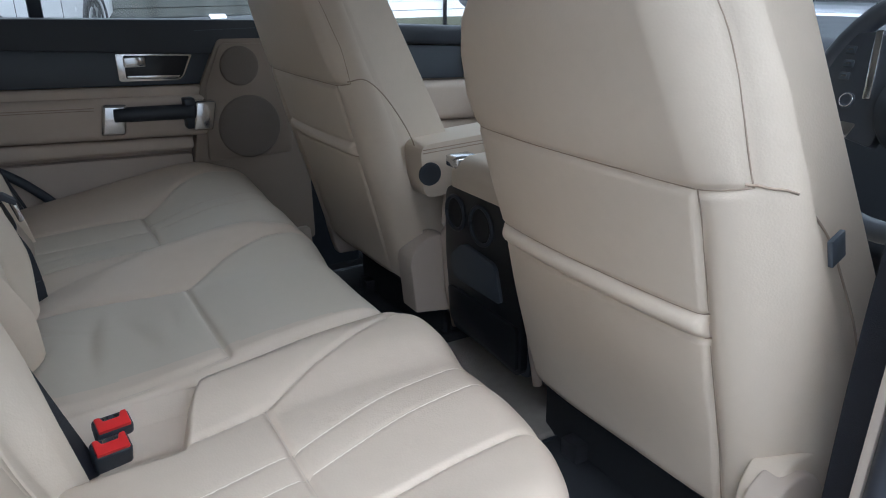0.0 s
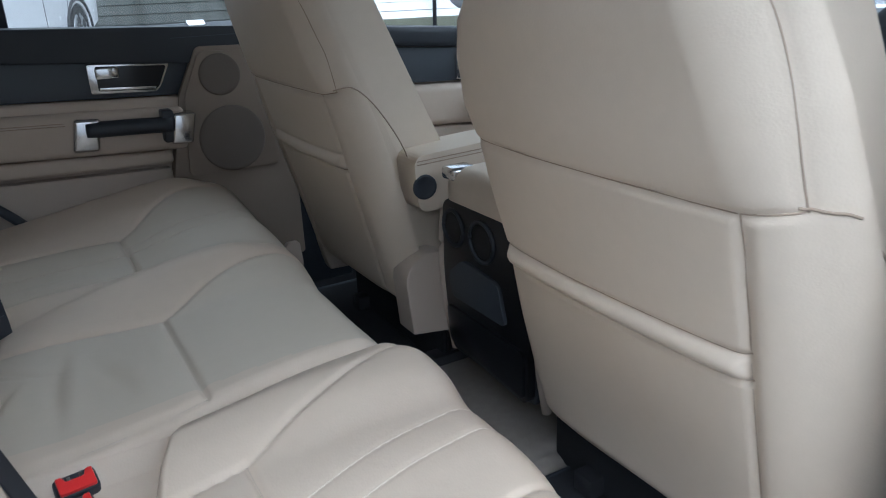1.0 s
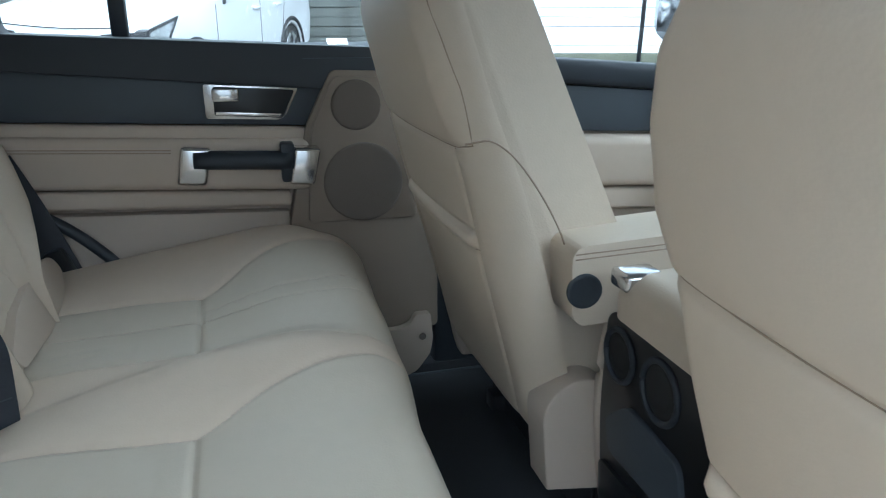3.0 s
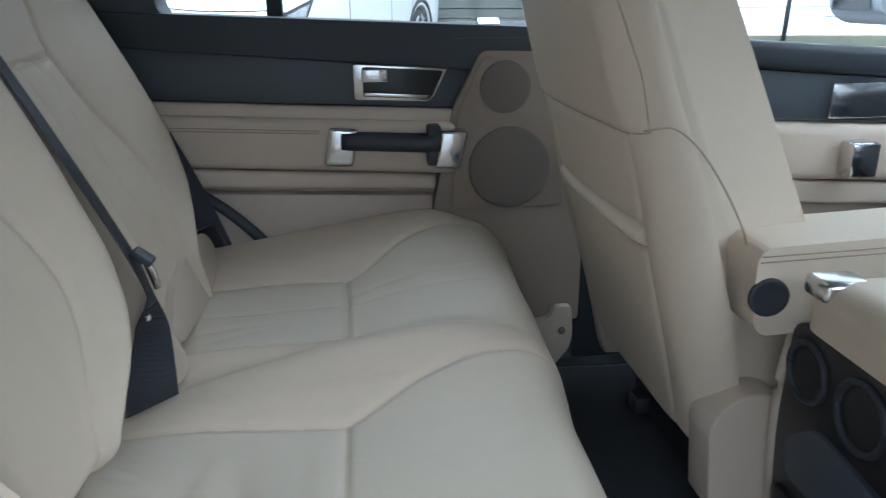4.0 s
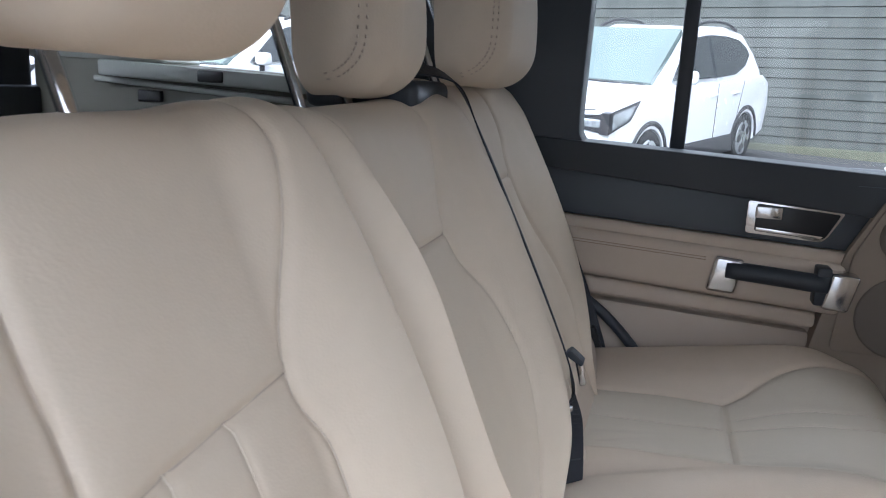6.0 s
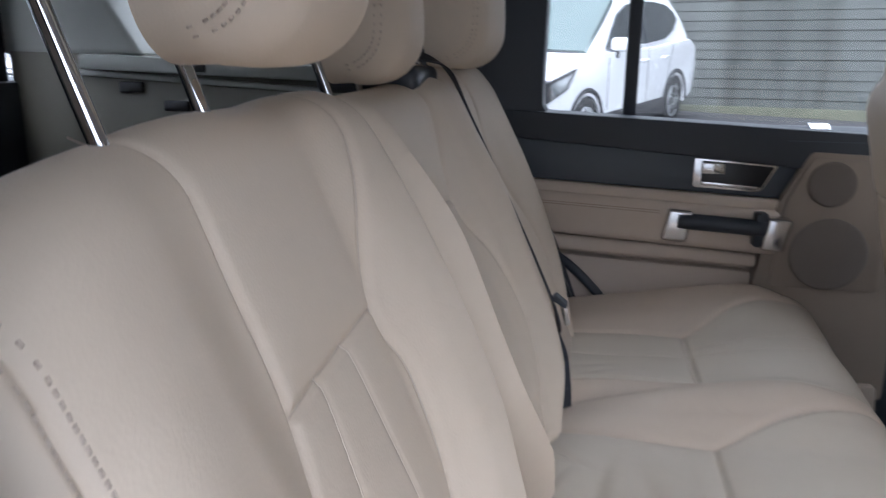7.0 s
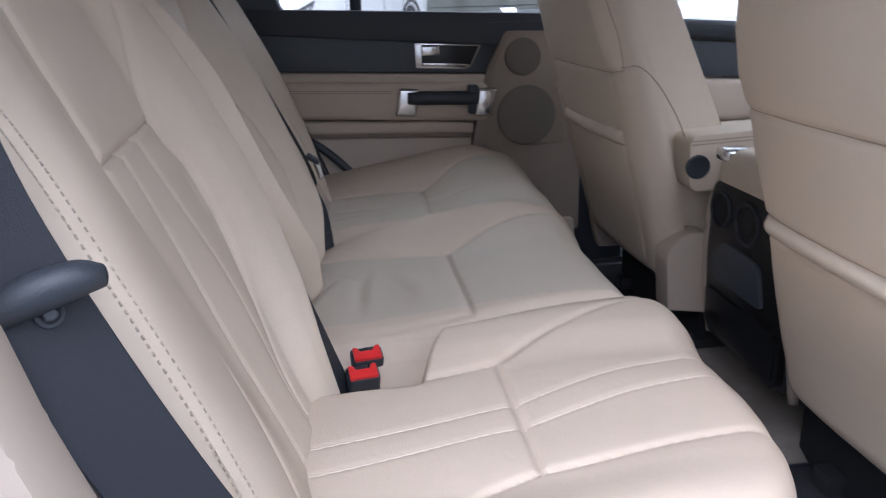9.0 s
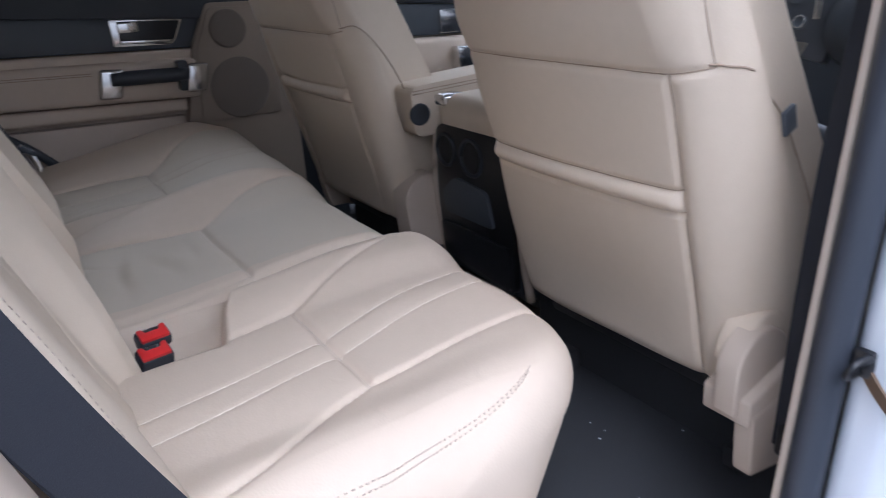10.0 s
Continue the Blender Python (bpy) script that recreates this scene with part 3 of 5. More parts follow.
# middle and far places: one wider bench
double_seat = thing("bench_seat", "beige leather double rear bench with two backrests", "car seat", "rear seats", (0.2, 0.26, 0.16))
d_seams = [
    cline([(0.268, 0.112), (0.268, -0.128)]), cline([(0.268, 0.112), (0.12, 0.124), (-0.02, 0.135)]), cline([(0.268, -0.128), (0.12, -0.136), (-0.02, -0.138)]),
    cline([(0.268, 0.112), (0.37, 0.168), (0.49, 0.206)]),
    cline([(0.264, 0.488), (0.266, 0.39), (0.268, 0.285)]), cline([(0.264, 0.488), (0.36, 0.566), (0.47, 0.622)]),
    cline([(0.268, 0.285), (0.38, 0.262), (0.49, 0.252)]), cline([(0.268, 0.285), (0.12, 0.300), (-0.02, 0.320)]), cline([(0.264, 0.488), (0.176, 0.503), (0.064, 0.495), (-0.02, 0.49)]),
]
d_pleats = [cline([(0.27, 0.432), (0.36, 0.458), (0.49, 0.482)]), cline([(0.27, 0.398), (0.37, 0.410), (0.49, 0.428)]), cline([(0.06, 0.40), (0.14, 0.402), (0.265, 0.398)])]


def mid_wrinkle(X, y):
    """Soft folds across the seat of the middle place, and a fan of creases at its back corner."""
    x = X - 0.03
    w = np.zeros(x.shape)
    for a, k, b, h, m, s, t in ((0.118, 0.16, 0.006, 0.0034, -0.01, 0.075, 0.011), (0.172, -0.10, 0.008, 0.0030, -0.02, 0.065, 0.014), (0.062, 0.35, 0.006, 0.0022, -0.03, 0.05, 0.007), (0.222, 0.08, 0.004, 0.0014, 0.02, 0.06, 0.010)):
        d = x - a - k * y - b * np.sin(y * 24 + a * 90)
        w = w + h * (0.7 * np.exp(-((d - 1.6 * t) / (1.4 * t)) ** 2) - np.exp(-(d / t) ** 2)) * np.exp(-((y - m) / s) ** 2)
    for a, k in ((0.0, 0.9), (0.02, 0.55), (0.045, 0.3)):
        d = (y - 0.105 + a) + k * (x - 0.02)
        w = w - 0.0018 * np.exp(-(d / 0.006) ** 2) * np.exp(-((x - 0.05) / 0.045) ** 2)
    for a, k in ((0.31, 0.25), (0.345, 0.12)):
        d = y - a - k * (x - 0.05)
        w = w - 0.0016 * np.exp(-(d / 0.008) ** 2) * np.exp(-((x - 0.10) / 0.06) ** 2)
    return w


bench_shape = [
    (-0.147, -0.032, -0.028, -0.012, -0.004, -0.008), (-0.125, -0.016, -0.012, 0.0, 0.006, 0.002), (-0.085, -0.010, -0.012, -0.004, 0.006, 0.002), (0.0, -0.008, -0.013, -0.006, 0.006, 0.002),
    (0.100, -0.010, -0.008, -0.006, 0.008, 0.004), (0.165, -0.024, 0.004, 0.020, 0.030, 0.018), (0.215, -0.034, 0.006, 0.040, 0.052, 0.028), (0.250, -0.044, -0.004, 0.030, 0.046, 0.030),
    (0.300, -0.018, 0.008, 0.014, 0.034, 0.032), (0.400, 0.004, 0.006, 0.014, 0.036, 0.036), (0.485, 0.006, 0.010, 0.018, 0.040, 0.038), (0.570, 0.014, 0.028, 0.044, 0.064, 0.046),
    (0.645, 0.020, 0.040, 0.066, 0.082, 0.052), (0.690, 0.018, 0.036, 0.058, 0.070, 0.044),
]
dpad, dm, dcush = rear_cushion(double_seat, -0.147, 0.690, (0.018, 0.050), bench_shape, d_seams, d_pleats, mid_wrinkle, 0.06, 1, 0.0, push=0.0, r_front=0.057, pale=False, slant=(-0.07, -0.14),
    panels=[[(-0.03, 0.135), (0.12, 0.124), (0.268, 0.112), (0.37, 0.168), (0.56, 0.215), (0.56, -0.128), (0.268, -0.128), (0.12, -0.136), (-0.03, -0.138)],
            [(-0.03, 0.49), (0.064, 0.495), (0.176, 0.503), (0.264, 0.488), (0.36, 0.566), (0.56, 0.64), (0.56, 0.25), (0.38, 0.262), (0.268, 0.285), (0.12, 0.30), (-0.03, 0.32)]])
MB, FB = 0.029, 0.459
mseams = [
    bk_line([(-0.085, 0.945), (-0.090, 0.86), (-0.062, 0.782), (-0.095, 0.69), (-0.115, 0.56), (-0.11, 0.41)], MB),
    bk_line([(0.130, 0.945), (0.105, 0.86), (0.066, 0.783), (0.118, 0.70), (0.142, 0.60), (0.125, 0.50), (0.10, 0.41)], MB),
    bk_line([(-0.062, 0.782), (0.066, 0.783)], MB),
]
mid_back = [
    (-0.182, 0.024, 0.052, 0.058, 0.036, -0.018), (-0.155, 0.026, 0.056, 0.062, 0.040, -0.016), (-0.120, 0.014, 0.030, 0.036, 0.024, -0.012), (-0.070, 0.008, 0.010, 0.012, 0.012, -0.006), (0.0, 0.010, 0.012, 0.014, 0.016, 0.0),
    (0.075, 0.012, 0.014, 0.016, 0.018, 0.004), (0.140, 0.018, 0.030, 0.036, 0.034, 0.008), (0.200, 0.028, 0.056, 0.060, 0.046, 0.012), (0.240, 0.022, 0.048, 0.052, 0.040, 0.010),
]
rear_backrest(double_seat, -0.182, 0.240, mid_back, mseams, [], foot=[(0.40, -0.105, 0.04), (0.47, -0.125, 0.05), (0.495, -0.135, 0.085), (0.525, -0.150, 0.135), (0.565, -0.168, 0.190), (0.62, -0.182, 0.222), (0.96, -0.182, 0.240)], tuck=0.070)
fseams = [
    bk_line([(0.500, 0.945), (0.492, 0.87), (0.470, 0.806), (0.525, 0.66), (0.565, 0.53), (0.58, 0.41)], FB),
    bk_line([(0.290, 0.945), (0.300, 0.87), (0.320, 0.800), (0.313, 0.69), (0.325, 0.58), (0.335, 0.486), (0.34, 0.41)], FB),
    bk_line([(0.470, 0.806), (0.320, 0.800)], FB),
]
fpleats = [bk_line([(0.425, 0.802), (0.445, 0.66), (0.475, 0.44)], FB), bk_line([(0.375, 0.80), (0.385, 0.63), (0.39, 0.44)], FB)]
far_back = [
    (0.238, 0.016, 0.030, 0.036, 0.028, 0.010), (0.270, 0.016, 0.034, 0.040, 0.032, 0.012), (0.320, 0.006, 0.010, 0.012, 0.014, 0.006), (0.400, 0.006, 0.008, 0.010, 0.012, 0.006),
    (0.480, 0.006, 0.010, 0.014, 0.016, 0.006), (0.560, 0.014, 0.030, 0.036, 0.030, 0.012), (0.630, 0.018, 0.042, 0.046, 0.038, 0.014), (0.680, 0.014, 0.034, 0.038, 0.032, 0.012),
]
rear_backrest(double_seat, 0.238, 0.680, far_back, fseams, fpleats, foot=[(0.40, 0.25, 0.46), (0.50, 0.25, 0.475), (0.535, 0.247, 0.530), (0.56, 0.244, 0.580), (0.60, 0.24, 0.640), (0.67, 0.238, 0.678), (0.96, 0.238, 0.676)], pale=False, long=0.62)
rear_headrest(double_seat, 0.072, 0.090, -0.160, 0.936, 1.09, (-0.035, 0.085), -0.215)
rear_headrest(double_seat, 0.415, 0.150, -0.098, 0.952, 1.15, (0.365, 0.49), -0.19)


# ---- front seats ----
FS_UP, FS_OUT = Vector((-0.2607, 0, 0.9655)), Vector((-0.9655, 0, -0.2607))
FZ0 = 0.33


def fs(y, z):
    return ((z - FZ0) / 0.9655, y)


def fs_line(pts):
    return fine_line([fs(y, z) for y, z in pts])


def front_seat(name, yc, out, label, up=0.0, slim=False):
    """out: -1 or 1, the way to the door."""
    seat = thing(name, label, "car seat", "front seats", (0.85, yc, 0.16))
    seams, pleat = [], []
    lo, hi = (-0.179, 0.224) if slim else (-0.179, 0.179)
    for s, e in ((-1, -lo), (1, hi)):
        seams.append(fs_line([((e - 0.012) * s, 0.33), ((e - 0.003) * s, 0.48), (e * s, 0.598), ((e + 0.002) * s, 0.737)]))
        if s * out < 0 and slim:
            continue
        w = 0.003 if slim else 0.0
        seams.append(fs_line([((0.220 + w) * s, 0.740), ((0.211 + w) * s, 0.83), ((0.192 + w * 0.8) * s, 0.90), (0.146 * s, 0.975)]))
        seams.append([fs(0.181 * s, 0.737), fs((0.221 + w) * s, 0.740)])
    seams.append(fs_line([(lo, 0.737), (0.0, 0.741), (hi, 0.737)]))
    ridge = [[fs(lo, 0.606 + up), fs(hi, 0.606 + up)], [fs(lo, 0.578 + up), fs(hi, 0.578 + up)]]

    def swell(X, Y):
        z = FZ0 + X * 0.9655
        s = 0.014 * (1 - (Y / 0.25) ** 2) + 0.006 * sstep(z, 0.70, 0.80)
        s = s - 0.05 * sstep(z, 0.86, 0.97) ** 2
        s = s + groove(X, Y, seams, 0.0040, 0.0040, 0.002, 0.014)
        s = s + groove(X, Y, ridge, 0.005, 0.0032, 0.0, 0.016)
        s = s + 0.007 * np.exp(-((z - 0.592 - up) / 0.011) ** 2) * sstep(Y, lo, lo + 0.014) * sstep(Y, hi, hi - 0.014)
        s = s - 0.010 * np.exp(-((z - 0.42) / 0.10) ** 2) * np.exp(-(Y / 0.13) ** 2)
        return s + 0.0012 * np.sin(X * 17 + Y * 11)

    def half(X):
        if slim:
            return np.interp(X, [0.0, 0.22, 0.32, 0.42, 0.50, 0.58, 0.66], [0.244, 0.252, 0.252, 0.247, 0.236, 0.217, 0.194])
        return 0.254 + 0.006 * sstep(X, 0.0, 0.22) - 0.030 * sstep(X, 0.34, 0.50) - 0.022 * sstep(X, 0.50, 0.66)

    def bend(x, y, z):
        # on the console side the lower end is drawn in
        y = np.where(y * out < 0, y * (0.222 + 0.030 * sstep(x, 0.0, 0.22) - 0.026 * sstep(x, 0.34, 0.50) - 0.022 * sstep(x, 0.50, 0.66)) / half(x), y)
        # the flanks grow shallow towards the top
        k = 1 - 0.40 * sstep(x, 0.10, 0.62) - 0.12 * sstep(x, 0.5, 0.66)
        z = np.where(z < -0.02, -0.02 + (z + 0.02) * k, z)
        if slim:
            # the inner side is narrower, its top corner well rounded
            f = np.interp(FZ0 + x * 0.9655, [0.33, 0.42, 0.52, 0.60, 0.72, 0.78, 0.83, 0.87, 0.89, 0.95], [0.95, 0.93, 0.84, 0.78, 0.83, 0.91, 0.875, 0.79, 0.69, 0.50])
            y = np.where(y * out < 0, y * f, y)
        lean = np.where(y * out > 0, -0.15, 0.40) if slim else 0.40
        return x, y * (1 - lean * np.clip(-z - 0.03, 0, 0.2)), z

    pad = Pad(0.665, half, 0.205, 0.03, 0.06, (0.068, 0.050) if slim else 0.052, swell, 0.0034, bend)
    o = Vector((0.625 + 0.27 * (0.596 - FZ0), yc, FZ0))
    m = frame_of(o, FS_UP, FS_OUT)
    back = part("backrest", pad.mesh("backrest", M_LEATHER), seat, "smooth beige leather seat back with a stitched map pocket", m)
    for line in seams + ridge:
        part("seam", pad.thread("seam", line, M_THREAD_DARK, 0.0011), back, "", m)
    hr = Pad(0.20, 0.135, 0.11, 0.035, 0.05, 0.045, lambda X, Y: 0.012 * (1 - (Y / 0.135) ** 2) + groove(X, Y, [[(0.0, 0.108), (0.2, 0.10)], [(0.0, -0.108), (0.2, -0.10)]], 0.004, 0.003, 0.002, 0.012), 0.006)
    part("headrest", hr.mesh("headrest", M_LEATHER), seat, "", frame_of(Vector((0.545, yc, 0.972)), (-0.10, 0, 0.99), (-0.99, 0, -0.10)))
    for s in (-1, 1):
        part("post", tube("post", [(0.585, yc + 0.06 * s, 0.93), (0.575, yc + 0.06 * s, 1.06)], 0.006, M_STEEL, 10, 1), seat, "bright steel headrest post")
    part("headrest_collar", box("headrest_collar", (0.545, yc - 0.10, 0.950), (0.61, yc + 0.10, 0.972), M_BLACK, 0.008), seat, "black plastic headrest collar")
    cush = Pad(0.44, 0.20, 0.13, 0.04, 0.06, 0.05, lambda X, Y: 0.035 * sstep(np.abs(Y), 0.13, 0.21), 0.012)
    part("cushion", cush.mesh("cushion", M_LEATHER), seat, "", frame_of((0.82, yc, 0.385), (1, 0, 0.06), (0, 0, 1)))
    part("seat_pan", box("seat_pan", (0.76, yc - 0.21, 0.27), (1.14, yc + 0.21, 0.335), M_DARK, 0.01), seat, "dark metal seat pan")
    for s in (-1, 1):
        part("rail", box("rail", (0.76, yc + s * 0.18 - 0.02, FLOOR - 0.005), (1.15, yc + s * 0.18 + 0.02, 0.20), M_DARK, 0.004), seat, "dark steel seat rail")
        part("leg", box("leg", (0.80, yc + s * 0.18 - 0.012, 0.20), (0.84, yc + s * 0.18 + 0.012, 0.28), M_DARK, 0.004), seat)
    return seat, pad, m


near_front, nfpad, nfm = front_seat("front_seat", -0.45, -1, "beige leather driver's seat with a black tag on its side", 0.0, True)
far_front, ffpad, ffm = front_seat("front_seat", 0.37, 1, "beige leather front passenger seat with an inner armrest", 0.024)


# ---- far side of the car: rear door ----
def line_z(z0, k):
    return lambda x: z0 + k * x


def strip(x0, x1, lo, hi, n=1):
    """Outline in x and z between two sloping lines."""
    return [(x0, lo(x0)), (x1, lo(x1)), (x1, hi(x1)), (x0, hi(x0))]


SILL, INS_T, INS_B = line_z(0.856, -0.045), line_z(0.801, -0.079), line_z(0.715, -0.046)
ARM_B, POCK = line_z(0.603, -0.054), line_z(0.566, -0.040)
DX0, DX1 = -0.30, 0.70
door = thing("rear_door", "closed rear car door trimmed in beige vinyl with charcoal insert", "car door", "car doors", (0.2, 0.76, 0.2))
part("door_shell", box("door_shell", (DX0, 0.745, 0.22), (DX1, 0.80, 0.80), M_PLASTIC_BEIGE, 0.01), door)
part("sill_cap", prism("sill_cap", rounded(strip(DX0, DX1, lambda x: INS_T(x) - 0.004, SILL), 0.02), "y", 0.7095, 0.804, M_BLACK, 0.018, 5), door, "black soft plastic window sill")
part("insert", prism("insert", strip(DX0, 0.51, INS_B, INS_T), "y", 0.722, 0.76, M_INSERT, 0.003), door, "flat charcoal insert")
part("upper_trim", prism("upper_trim", strip(DX0, 0.478, lambda x: INS_B(x) - 0.036, lambda x: INS_B(x) - 0.002), "y", 0.712, 0.76, M_VINYL, 0.008, 3), door, "narrow beige ledge under the insert")
arm = part("armrest", prism("armrest", strip(DX0, 0.462, ARM_B, lambda x: INS_B(x) - 0.022), "y", 0.698, 0.76, M_VINYL, 0.014, 5), door, "padded beige vinyl armrest")
for dz in (0.0, 0.005):
    part("seam", tube("seam", [(x, 0.6975, INS_B(x) - 0.042 - dz) for x in (-0.2, 0.0, 0.2, 0.225)], 0.0008, M_THREAD_DARK, 5), arm)
part("pocket_lip", prism("pocket_lip", strip(DX0, 0.425, POCK, lambda x: ARM_B(x) - 0.003), "y", 0.706, 0.76, M_VINYL, 0.008, 3), door)
part("lower_panel", prism("lower_panel", [(DX0, 0.30), (0.44, 0.30), (0.42, POCK(0.42) - 0.012), (DX0, POCK(DX0) - 0.012)], "y", 0.722, 0.76, M_PLASTIC_BEIGE, 0.006), door)
spk = rounded([(0.505, 0.792), (0.455, 0.69), (0.417, 0.50), (0.43, 0.28), (0.70, 0.28), (0.70, 0.785)], 0.012)
part("speaker_panel", prism("speaker_panel", spk, "y", 0.706, 0.76, M_TAUPE, 0.010, 3), door)
part("speaker_grille", disc("speaker_grille", (0.557, 0.7015, 0.588), 0.074, 0.004, (0, -1, 0), M_GRILLE, 56), door, "large round cloth speaker grille")
part("speaker_grille", disc("speaker_grille", (0.547, 0.7015, 0.730), 0.045, 0.004, (0, -1, 0), M_GRILLE, 48), door, "small round cloth tweeter grille")
bez = [(0.286, 0.772), (0.448, 0.762), (0.425, 0.716), (0.414, 0.706), (0.287, 0.712)]
handle = part("handle_bezel", prism("handle_bezel", rounded(bez, 0.006), "y", 0.716, 0.735, M_CHROME, 0.002), door, "chrome door release surround")
part("handle_recess", prism("handle_recess", rounded([(0.302, 0.767), (0.441, 0.758), (0.421, 0.716), (0.412, 0.711), (0.302, 0.717)], 0.005), "y", 0.7145, 0.73, M_GLOSS_BLACK, 0.001), handle)
part("lever", box("lever", (0.300, 0.706, 0.741), (0.345, 0.7145, 0.764), M_CHROME, 0.003), handle, "chrome release lever")
part("lower_bar", prism("lower_bar", [(0.304, 0.718), (0.411, 0.712), (0.417, 0.718), (0.304, 0.725)], "y", 0.710, 0.7145, M_CHROME, 0.0015), handle)
plate = rounded([(0.508, 0.782), (0.466, 0.69), (0.452, 0.515), (0.66, 0.515), (0.66, 0.775)], 0.014)
part("speaker_plate", prism("speaker_plate", plate, "y", 0.701, 0.71, M_TAUPE, 0.003, 2), door, "raised taupe plate round the speakers")
pull = part("pull_handle", tube("pull_handle", [(0.262, 0.692, 0.645), (0.34, 0.684, 0.643), (0.428, 0.674, 0.640)], 0.0165, M_BLACK, 14), door, "black leather-wrapped pull handle")
part("handle_block", box("handle_block", (0.408, 0.668, 0.602), (0.432, 0.71, 0.670), M_BLACK, 0.004), pull)
part("chrome_end", prism("chrome_end", [(0.229, 0.603), (0.280, 0.600), (0.292, 0.666), (0.241, 0.670)], "y", 0.684, 0.716, M_CHROME, 0.007, 3), pull, "chrome pull handle end")
part("chrome_end", prism("chrome_end", [(0.420, 0.598), (0.464, 0.595), (0.478, 0.660), (0.432, 0.663)], "y", 0.664, 0.71, M_CHROME, 0.006, 3), pull, "chrome pull handle end")
SW = SILL(0.555)
part("switch_plate", prism("switch_plate", [(0.708, SW - 0.020), (0.712, SW - 0.014), (0.772, SW + 0.006), (0.79, SW + 0.006), (0.79, SW - 0.03)], "x", 0.455, 0.66, M_INSERT, 0.003), door, "dark grey window switch plate")
part("switch", prism("switch", rounded([(0.750, SW - 0.006), (0.750, SW + 0.002), (0.770, SW + 0.013), (0.774, SW + 0.004)], 0.002), "x", 0.508, 0.545, M_STEEL, 0.003), door, "chrome window switch")
# window: frame, division bar and panes
part("window_bar", box("window_bar", (0.140, 0.795, 0.83), (0.168, 0.825, 1.28), M_BLACK, 0.005), door, "black window division bar")
for name, x0, x1 in (("pane", -0.04, 0.140), ("pane", 0.168, 0.74)):
    p = part(name, box(name, (x0, 0.806, 0.84), (x1, 0.811, 1.26), M_GLASS, 0), door, "clear window glass")
    p.visible_shadow = False

# body side round the openings
setting("pillar_rear", prism("pillar_rear", [(0.012, 0.835), (-0.010, 0.845), (-0.026, 0.868), (-0.028, 0.90), (-0.020, 1.32), (-0.42, 1.32), (-0.42, 0.2), (-0.31, 0.2), (-0.31, 0.84)], "y", 0.72, 0.804, M_BLACK, 0.01), "black trimmed rear door pillar")
setting("pillar_front", box("pillar_front", (0.702, 0.742, 0.15), (0.838, 0.86, 1.32), M_BLACK, 0.01), "black centre pillar between the doors")
setting("sill_far", box("sill_far", (-0.35, 0.738, 0.06), (1.95, 0.87, 0.180), M_MAT, 0.006), "dark sill under the far doors")
setting("roof_rail", box("roof_rail", (-1.3, 0.70, 1.25), (2.0, 0.86, 1.34), M_ROOF, 0.02), "pale roof rail above the far windows")

# far front door
fdoor = thing("front_door", "closed front car door trimmed in beige vinyl with charcoal insert", "car door", "car doors", (1.2, 0.76, 0.2))
part("door_shell", box("door_shell", (0.84, 0.755, 0.2), (1.85, 0.80, 0.76), M_PLASTIC_BEIGE, 0.01), fdoor)
part("sill_cap", prism("sill_cap", strip(0.84, 1.85, line_z(0.83, -0.078), line_z(0.868, -0.068)), "y", 0.72, 0.84, M_BLACK, 0.014, 4), fdoor, "black soft plastic window sill")
part("insert", prism("insert", strip(0.84, 1.85, line_z(0.706, -0.046), line_z(0.828, -0.078)), "y", 0.735, 0.77, M_INSERT, 0.003), fdoor, "flat charcoal insert")
part("armrest", prism("armrest", strip(0.84, 1.7, line_z(0.60, -0.05), line_z(0.70, -0.046)), "y", 0.70, 0.77, M_VINYL, 0.018, 4), fdoor, "padded beige vinyl armrest")
part("pocket_lip", prism("pocket_lip", strip(0.84, 1.7, line_z(0.54, -0.04), line_z(0.597, -0.05)), "y", 0.712, 0.77, M_VINYL, 0.008, 3), fdoor)
part("handle_bezel", box("handle_bezel", (1.17, 0.724, 0.655), (1.30, 0.74, 0.722), M_CHROME, 0.004), fdoor, "chrome door release surround")
part("chrome_end", box("chrome_end", (1.185, 0.66, 0.555), (1.24, 0.72, 0.62), M_CHROME, 0.006), fdoor, "chrome pull handle end")
p = part("pane", box("pane", (0.83, 0.806, 0.78), (1.75, 0.811, 1.26), M_GLASS, 0), fdoor, "clear window glass")
p.visible_shadow = False


# ---- floor mats, console, armrest ----
def floor_mat(y0, y1):
    ob = thing("floor_mat", "black carpet floor mat with bound edges", "floor mat", "rear floor mats", (0.7, (y0 + y1) / 2, FLOOR))
    pts = rounded([(0.36, y0), (1.34, y0), (1.34, y1), (0.36, y1)], 0.04)
    part("carpet", prism("carpet", pts, "z", FLOOR - 0.011, FLOOR - 0.001, M_MAT, 0.003), ob)
    edge = [Vector((x, y, FLOOR - 0.002)) for x, y in pts] + [Vector((*pts[0], FLOOR - 0.002))]
    part("binding", tube("binding", edge, 0.004, M_BLACK, 6, 1), ob)
    return ob


floor_mat(-0.70, -0.212)
floor_mat(0.226, 0.715)

